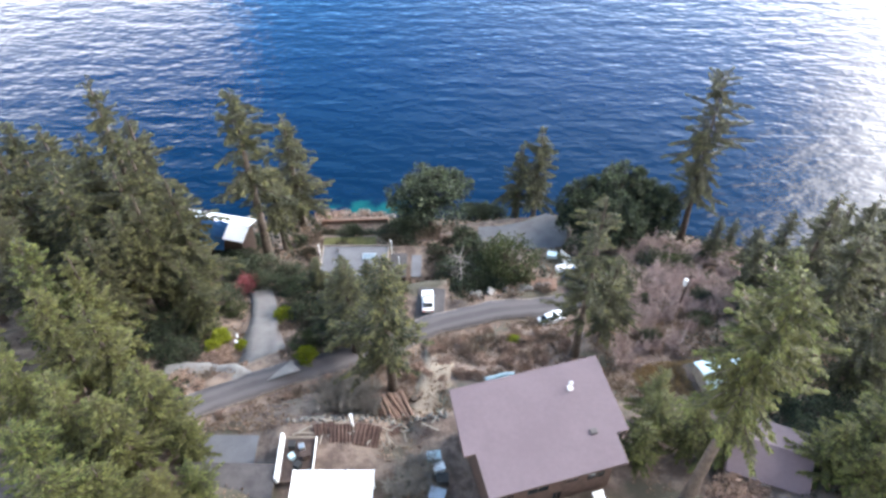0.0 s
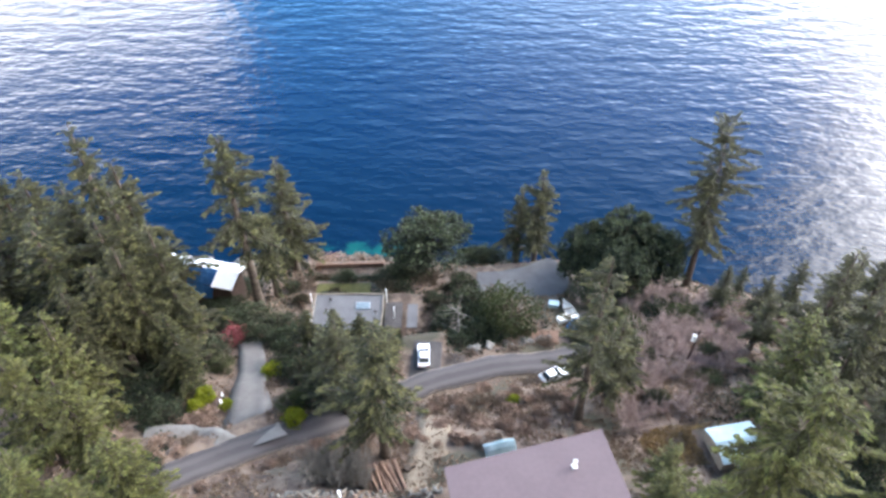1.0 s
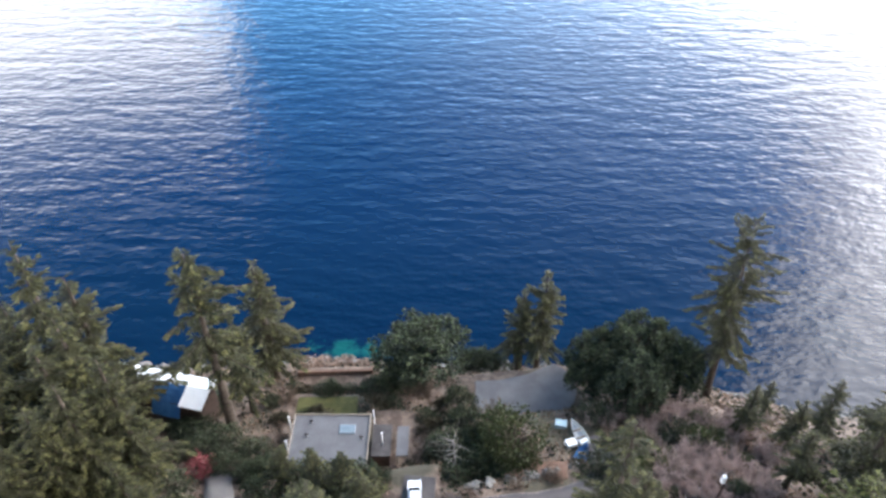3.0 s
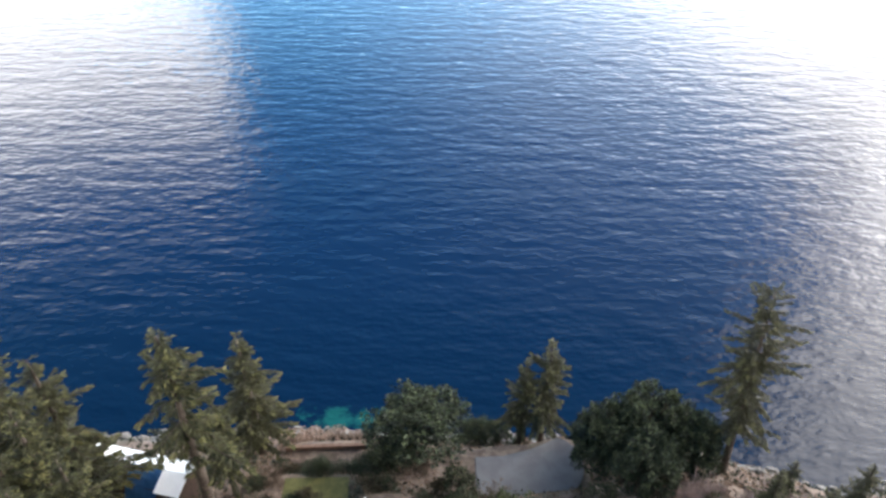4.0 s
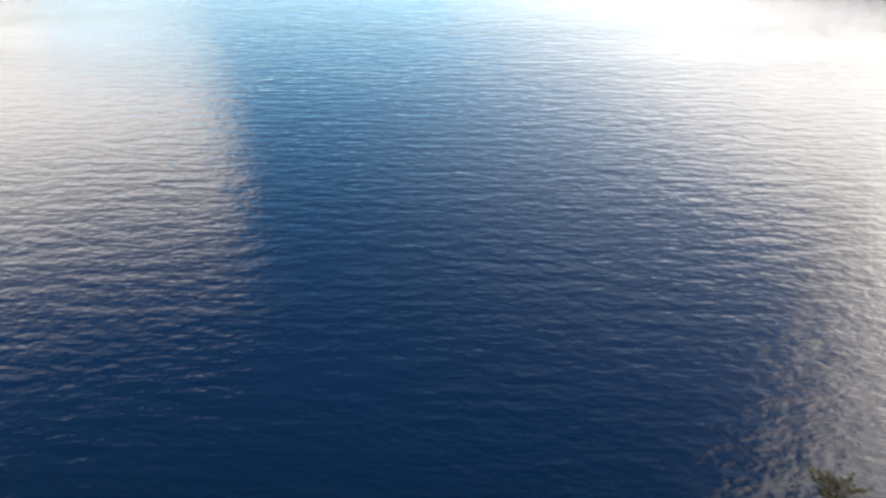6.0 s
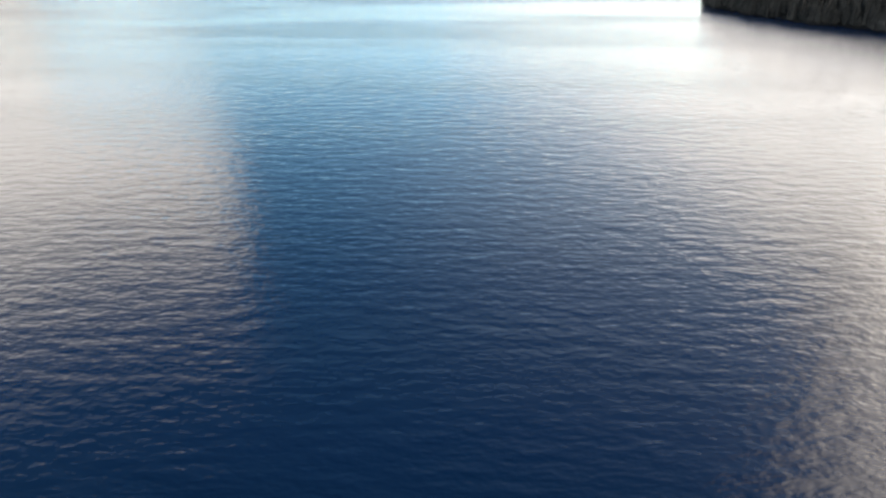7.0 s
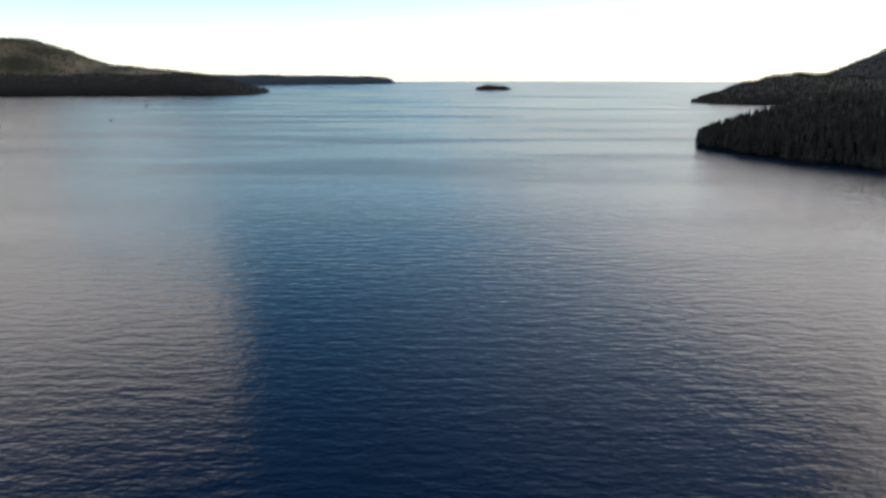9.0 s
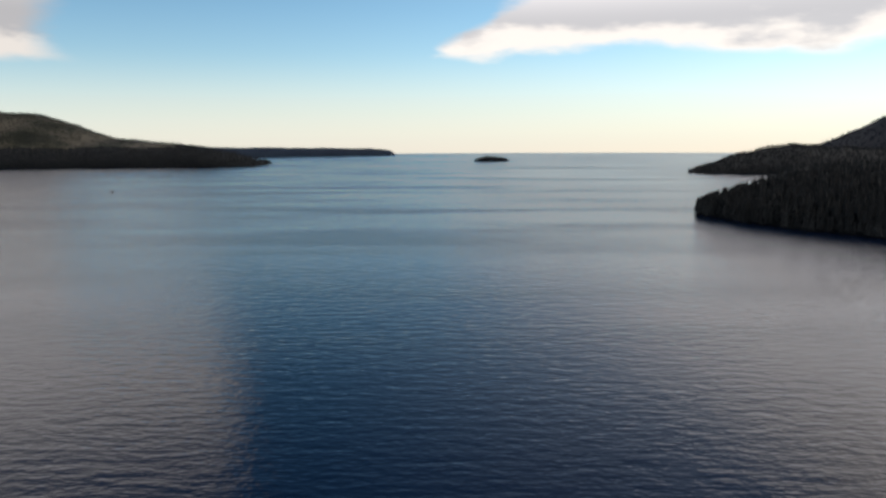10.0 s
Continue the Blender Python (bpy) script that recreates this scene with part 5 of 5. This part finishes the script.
def side_shed(x, y, turn, w, d, hgt, roof_mat, label):
    s = empty("shed", pose(x, y, gz(x, y), 0, 0, turn), label, "shed")
    part("wall", boxed(-w / 2 + 0.3, w / 2 - 0.3, -d / 2 + 0.3, d / 2 - 0.3, -2.0, hgt + 0.6 - 0.35 * (d / 2 - 0.3)), WOOD_PALE, s)
    part("roof", prism([(-w / 2, 0), (w / 2, 0), (w / 2, d / 2), (-w / 2, d / 2)], lambda a, b: hgt + 0.7 - 0.35 * b, lambda a, b: hgt + 0.85 - 0.35 * b), roof_mat, s)
    part("roof", prism([(-w / 2, -d / 2), (w / 2, -d / 2), (w / 2, 0), (-w / 2, 0)], lambda a, b: hgt + 0.7 + 0.35 * b, lambda a, b: hgt + 0.85 + 0.35 * b), roof_mat, s)
    part("door", boxed(-0.5, 0.5, -d / 2 + 0.24, -d / 2 + 0.30, -0.3, 1.5), WHITE, s)
    return s


side_shed(35.2, 53.2, 12, 6.0, 5.0, 2.2, PALE_BLUE, "small shed with a pale blue-white roof among the trees")
side_shed(34.8, 39.0, -20, 8.5, 8.0, 2.6, ROOF_MAUVE, "house with a grey-mauve roof half hidden by firs")


# ---- vehicles ----
def saloon(name, at, label, group):
    c = empty(name, at, label, "car", group)
    prof = [(-2.2, 0.35), (-2.25, 0.75), (-2.05, 0.92), (-1.2, 0.98), (1.0, 0.95), (1.95, 0.82), (2.2, 0.68), (2.22, 0.35)]
    cab = [(-1.75, 0.94), (-1.15, 1.42), (0.15, 1.45), (1.0, 0.94)]

    def extrude(pts, half, inset):
        bm = bmesh.new()
        a = [bm.verts.new((-half + inset * (z > 1.2), y, z)) for y, z in pts]
        b = [bm.verts.new((half - inset * (z > 1.2), y, z)) for y, z in pts]
        bm.faces.new(a)
        bm.faces.new(b[::-1])
        n = len(pts)
        for i in range(n):
            bm.faces.new((a[i], b[i], b[(i + 1) % n], a[(i + 1) % n]))
        bmesh.ops.bevel(bm, geom=bm.edges[:], offset=0.05, segments=2, affect="EDGES")
        return bm

    part("body", extrude(prof, 0.9, 0), PAINT, c)
    part("cabin", extrude(cab, 0.78, 0.14), GLASS, c, "dark glazed cabin")
    part("roof", boxed(-0.62, 0.62, -1.12, 0.16, 1.42, 1.50, bevel=0.03), PAINT, c)
    for x in (-0.84, 0.84):
        for y in (-1.4, 1.35):
            w = part("wheel", rodded((x - 0.1, y, 0.33), (x + 0.1, y, 0.33), 0.33, seg=18), BLACK, c)
            part("rim", rodded((x - 0.115, y, 0.33), (x + 0.115, y, 0.33), 0.2, seg=12), CHROME, w)
    for x in (-0.65, 0.65):
        part("headlight", boxed(x - 0.18, x + 0.18, 2.14, 2.24, 0.58, 0.7, bevel=0.03), CHROME, c)
        part("tail_light", boxed(x - 0.18, x + 0.18, -2.29, -2.2, 0.62, 0.78, bevel=0.03), LAMP_RED, c)
    for x in (-0.98, 0.98):
        part("mirror", boxed(x - 0.1, x + 0.1, 0.68, 0.8, 0.95, 1.08, bevel=0.03), PAINT, c)
    return c


car = saloon("car", pose(-4.0, 73.4, 20.42, 0, 0, 3), "white saloon car parked beside the lane", "parked cars")
for x, y, turn in ((15.6, 70.3, -62), (24.0, 72.0, -80)):
    copy_thing(car, pose(x, y, gz(x, y) + 0.16, 0, 0, turn))


# ---- yard things ----
def log_pile():
    r = random.Random(8)
    proto = []
    for i in range(11):
        t = i / 10
        x, y = -9.3 + 3.6 * t + r.uniform(-0.2, 0.2), 47.4 + r.uniform(-0.6, 0.5)
        rad, ln = r.uniform(0.2, 0.34), r.uniform(4.6, 6.4)
        lg = empty("log", pose(x, y, 0), "peeled red-brown log in a loose pile", "log", "log pile")
        d = Vector((0.38 + r.uniform(-0.08, 0.08), -0.92, 0)).normalized() * ln / 2
        a, b = Vector((-d.x, -d.y, gz(x - d.x, y - d.y) + rad)), Vector((d.x, d.y, gz(x + d.x, y + d.y) + rad))
        if i % 3 == 1:
            a.z += 0.4
            b.z += 0.4
        part("stem", rodded(a, b, rad, rad * 0.8, seg=10), LOG, lg)
        part("cut_end", rodded(b, b + (b - a).normalized() * 0.02, rad * 0.78, seg=10), WOOD_PALE, lg)
    st = empty("stump", pose(-4.9, 49.3, gz(-4.9, 49.3)), "dark tree stump beside the log pile", "stump")
    part("stem", rodded((0, 0, -0.3), (0.1, 0, 0.8), 0.6, 0.45, seg=11), BARK, st)
    part("root", rodded((0.2, 0.1, -0.1), (1.0, 0.5, 0.3), 0.2, 0.08, seg=7), BARK, st)


log_pile()


def dead_tree():
    r = np.random.default_rng(4)
    x, y = 1.6, 79.6
    t = empty("dead_tree", pose(x, y, gz(x, y)), "bleached dead tree with bare forking limbs", "tree")
    part("trunk", rodded((0, 0, -0.4), (-0.5, -0.2, 8.4), 0.22, 0.05, seg=8), BARK_GREY, t)
    n = 22
    z = r.uniform(2.2, 8.2, n)
    az = r.random(n) * 6.28
    a = np.stack([-0.06 * z, -0.024 * z, z], -1)
    L = r.uniform(1.2, 3.2, n)
    b = a + np.stack([np.cos(az) * L, np.sin(az) * L, r.uniform(-0.3, 0.7, n) * L], -1)
    v, f = sticks(a, b, np.full(n, 0.06), np.full(n, 0.02))
    part("branch_frame", mesh_of("branch_frame", v, f, BARK_GREY), BARK_GREY, t)


dead_tree()


def utility_pole(x, y, hgt, lean):
    p = empty("utility_pole", pose(x, y, gz(x, y), 0, lean, 0), "dark wooden pole carrying a white transformer", "pole")
    part("shaft", rodded((0, 0, -0.5), (0, 0, hgt), 0.17, 0.12, seg=10), WOOD_DARK, p)
    part("crossarm", boxed(-0.9, 0.9, -0.06, 0.06, hgt - 0.7, hgt - 0.55), WOOD_DARK, p)
    tr = part("transformer", rodded((-0.4, -0.05, hgt - 2.4), (-0.4, -0.05, hgt - 1.2), 0.32, seg=14), WHITE, p)
    part("bushing", rodded((-0.4, -0.05, hgt - 1.2), (-0.4, -0.05, hgt - 0.95), 0.06), STEEL, tr)


utility_pole(36.2, 73.4, 7.4, 2)


def boulder(x, y, s, seed, z=None):
    r = np.random.default_rng(seed)
    bm = bmesh.new()
    bmesh.ops.create_icosphere(bm, subdivisions=2, radius=s)
    for v in bm.verts:
        k = 1 + 0.25 * math.sin(v.co.x * 3.1 / s + seed) * math.cos(v.co.y * 2.7 / s) + r.normal(0, 0.07)
        v.co = Vector((v.co.x * k * 1.2, v.co.y * k, v.co.z * k * 0.7))
    me = bpy.data.meshes.new("boulder")
    bm.to_mesh(me)
    bm.free()
    me.materials.append(STONE)
    ob = new("boulder", me)
    ob.matrix_basis = pose(x, y, (gz(x, y) if z is None else z) + s * 0.15, 0, 0, seed * 37)
    return tagged(ob, "rough pale grey boulder on the bank", "boulder", "boulders")


protos = [boulder(14.5, 78.5, 0.9, 1), boulder(12.8, 77.6, 0.7, 2), boulder(16.6, 79.4, 0.8, 3)]
r8 = random.Random(8)
for i in range(110):
    if i < 30:
        x, y, s = 3 + 15 * r8.random(), 0, r8.uniform(0.5, 1.1)
        y = 74.6 + (x - 3) * 0.32 + r8.uniform(-0.4, 0.8)
    else:
        x = r8.uniform(-75, 95)
        y = float(np.interp(x, SHORE_X, SHORE_Y)) + r8.uniform(-2.2, 1.2)
        s = r8.uniform(0.4, 1.7)
    copy_thing(protos[i % 3], Matrix.LocRotScale((x, y, max(gz(x, y), -0.6) + 0.1 * s), Euler((r8.random(), r8.random(), r8.random() * 6)), (s, s * r8.uniform(0.7, 1.2), s * r8.uniform(0.6, 1.0))))
slab("earth_bank", [(4.5, 75.0), (17.2, 77.6), (17.6, 80.6), (13, 80.3), (6, 77.0)], 15.0, lambda x, y: 19.6 - 0.1 * (y - 75), BRICK_RED, "bare red-brown earth bank above the lane", "bank")


def small_boat(x, y, turn, mat, label, z=None):
    b = empty("small_boat", pose(x, y, gz(x, y) if z is None else z, 0, 0, turn), label, "boat")
    bm = bmesh.new()
    rows = []
    for i in range(9):
        t = i / 8
        w = 0.95 * math.sin(min(1, (1 - t) * 1.6) * math.pi / 2) + 0.02
        rows.append([bm.verts.new((sx * w * k, -2.4 + 4.8 * t, zz + 0.25 * t * t)) for sx, k, zz in ((-1, 1, 0.9), (-1, 0.75, 0.35), (0, 1, 0.15), (1, 0.75, 0.35), (1, 1, 0.9))])
    for a, c in zip(rows, rows[1:]):
        for k in range(4):
            bm.faces.new((a[k], a[k + 1], c[k + 1], c[k]))
    bm.faces.new(rows[0])
    bmesh.ops.solidify(bm, geom=bm.faces[:], thickness=0.06)
    part("hull", bm, mat, b)
    for y0 in (-1.2, 0.2):
        part("bench", boxed(-0.8, 0.8, y0, y0 + 0.35, 0.6, 0.66), WOOD_PALE, b)
    part("cover", boxed(-0.7, 0.7, -2.3, -1.5, 0.62, 0.95, bevel=0.1), WHITE, b)
    return b


small_boat(20.6, 88.6, 20, WHITE, "white dinghy stored on the slope above the terrace")
small_boat(20.4, 83.6, -25, BLUE_TARP, "blue dinghy stored beside the white one")
small_boat(36.4, 91.0, 10, BLUE_TARP, "small blue boat among the bushes")
crate(19.2, 86.2, 1.6, 1.2, 0.8, 20, WHITE, "white storage box beside the dinghies", "storage_box", "box")
crate(18.2, 90.4, 1.8, 1.2, 0.9, -10, PALE_BLUE, "pale blue storage box beside the dinghies", "storage_box", "box")
crate(-19.4, 40.2, 0.6, 0.6, 0.7, 10, WHITE, "small white bin on the concrete pad", "bin", "bin", z=34.14)


def rubble_yard():
    """An old stone wall with rusty sheets and pale boards leaning about it."""
    r = random.Random(21)
    wall = empty("stone_wall", pose(0, 0, 0), "low tumbled stone wall with a pale top along the yard", "wall")
    shapes = []
    for k in range(4):
        bm = bmesh.new()
        bmesh.ops.create_icosphere(bm, subdivisions=1, radius=0.34)
        for v in bm.verts:
            v.co *= 1 + 0.2 * math.sin(v.co.x * 9 + k * 2) * math.cos(v.co.y * 7 + k)
        me = bpy.data.meshes.new("stone")
        bm.to_mesh(me)
        bm.free()
        me.materials.append(STONE)
        shapes.append(me)
    line = along([(-19.0, 43.2), (-15.0, 43.9), (-10, 43.4), (-4, 43.9), (-0.8, 43.4)], 0.62)
    for i, (x, y) in enumerate(line):
        for tier in range(2):
            xx, yy = x + r.uniform(-0.3, 0.3), y + r.uniform(-0.45, 0.45)
            part("stone", shapes[(i + tier) % 4], STONE, wall, at=Matrix.LocRotScale((xx, yy, gz(xx, yy) - 0.05 + 0.3 * tier), Euler((r.random() * 3, r.random() * 3, r.random() * 6)), (r.uniform(0.5, 1.7), r.uniform(0.5, 1.2), r.uniform(0.4, 0.9))))
    for x, y, w, d, turn, tilt, mat, label in ((-12.6, 41.2, 2.6, 2.2, 5, 14, RUST_IRON, "rusty sheet of corrugated iron lying in the yard"), (-9.6, 41.0, 3.0, 2.6, -8, 10, RUST_IRON, "rusty iron sheet lying in the yard"),
                                               (-14.6, 41.8, 2.4, 1.4, 12, 8, RUST_IRON, "small rusty iron sheet by the wall"), (-7.0, 42.2, 2.0, 1.2, 20, 12, RUST_IRON, "bent rusty sheet beside the wall")):
        s = empty("iron_sheet", pose(x, y, gz(x, y) + 0.25, tilt, 0, turn), label, "sheet")
        bm = bmesh.new()
        n = 24
        rows = [[bm.verts.new((-w / 2 + w * i / n, yy, 0.04 * math.sin(i * 1.6))) for yy in (-d / 2, d / 2)] for i in range(n + 1)]
        for a, b in zip(rows, rows[1:]):
            bm.faces.new((a[0], b[0], b[1], a[1]))
        bmesh.ops.solidify(bm, geom=bm.faces[:], thickness=0.02)
        part("panel", bm, mat, s)
    proto = None
    for i in range(26):
        x, y = r.uniform(-18, -1), r.uniform(40.5, 44.4)
        at = pose(x, y, gz(x, y) + 0.12, r.uniform(-14, 8), r.uniform(-8, 8), r.uniform(-50, 50) + (90 if i % 3 == 0 else 0))
        if proto is None:
            proto = tagged(new("board"), "pale weathered board lying in the yard", "board", "yard boards")
            proto.matrix_basis = at
            part("plank", boxed(-1.2, 1.2, -0.09, 0.09, -0.03, 0.03, bevel=0.01), WOOD_PALE, proto)
        else:
            copy_thing(proto, at)
    p = empty("white_post", pose(-11.4, 42.4, gz(-11.4, 42.4)), "short white post beside the rusty sheets", "post")
    part("shaft", boxed(-0.12, 0.12, -0.12, 0.12, -0.3, 2.2, bevel=0.02), WHITE, p)
    part("cap", boxed(-0.16, 0.16, -0.16, 0.16, 2.2, 2.3, bevel=0.02), WHITE, p)


rubble_yard()


def mailbox(x, y, turn):
    b = empty("mailbox", pose(x, y, gz(x, y), 0, 0, turn), "white letter box on a dark post beside the drive", "mailbox", "letter boxes")
    part("post", boxed(-0.06, 0.06, -0.06, 0.06, -0.3, 1.1), WOOD_DARK, b)
    bm = boxed(-0.16, 0.16, -0.28, 0.28, 1.1, 1.42, bevel=0.06)
    body = part("box", bm, WHITE, b, "white rounded metal box")
    part("flag", boxed(0.17, 0.19, 0.05, 0.12, 1.2, 1.5), LAMP_RED, body)


mailbox(-31.4, 62.6, 20)
mailbox(-31.0, 60.9, 35)
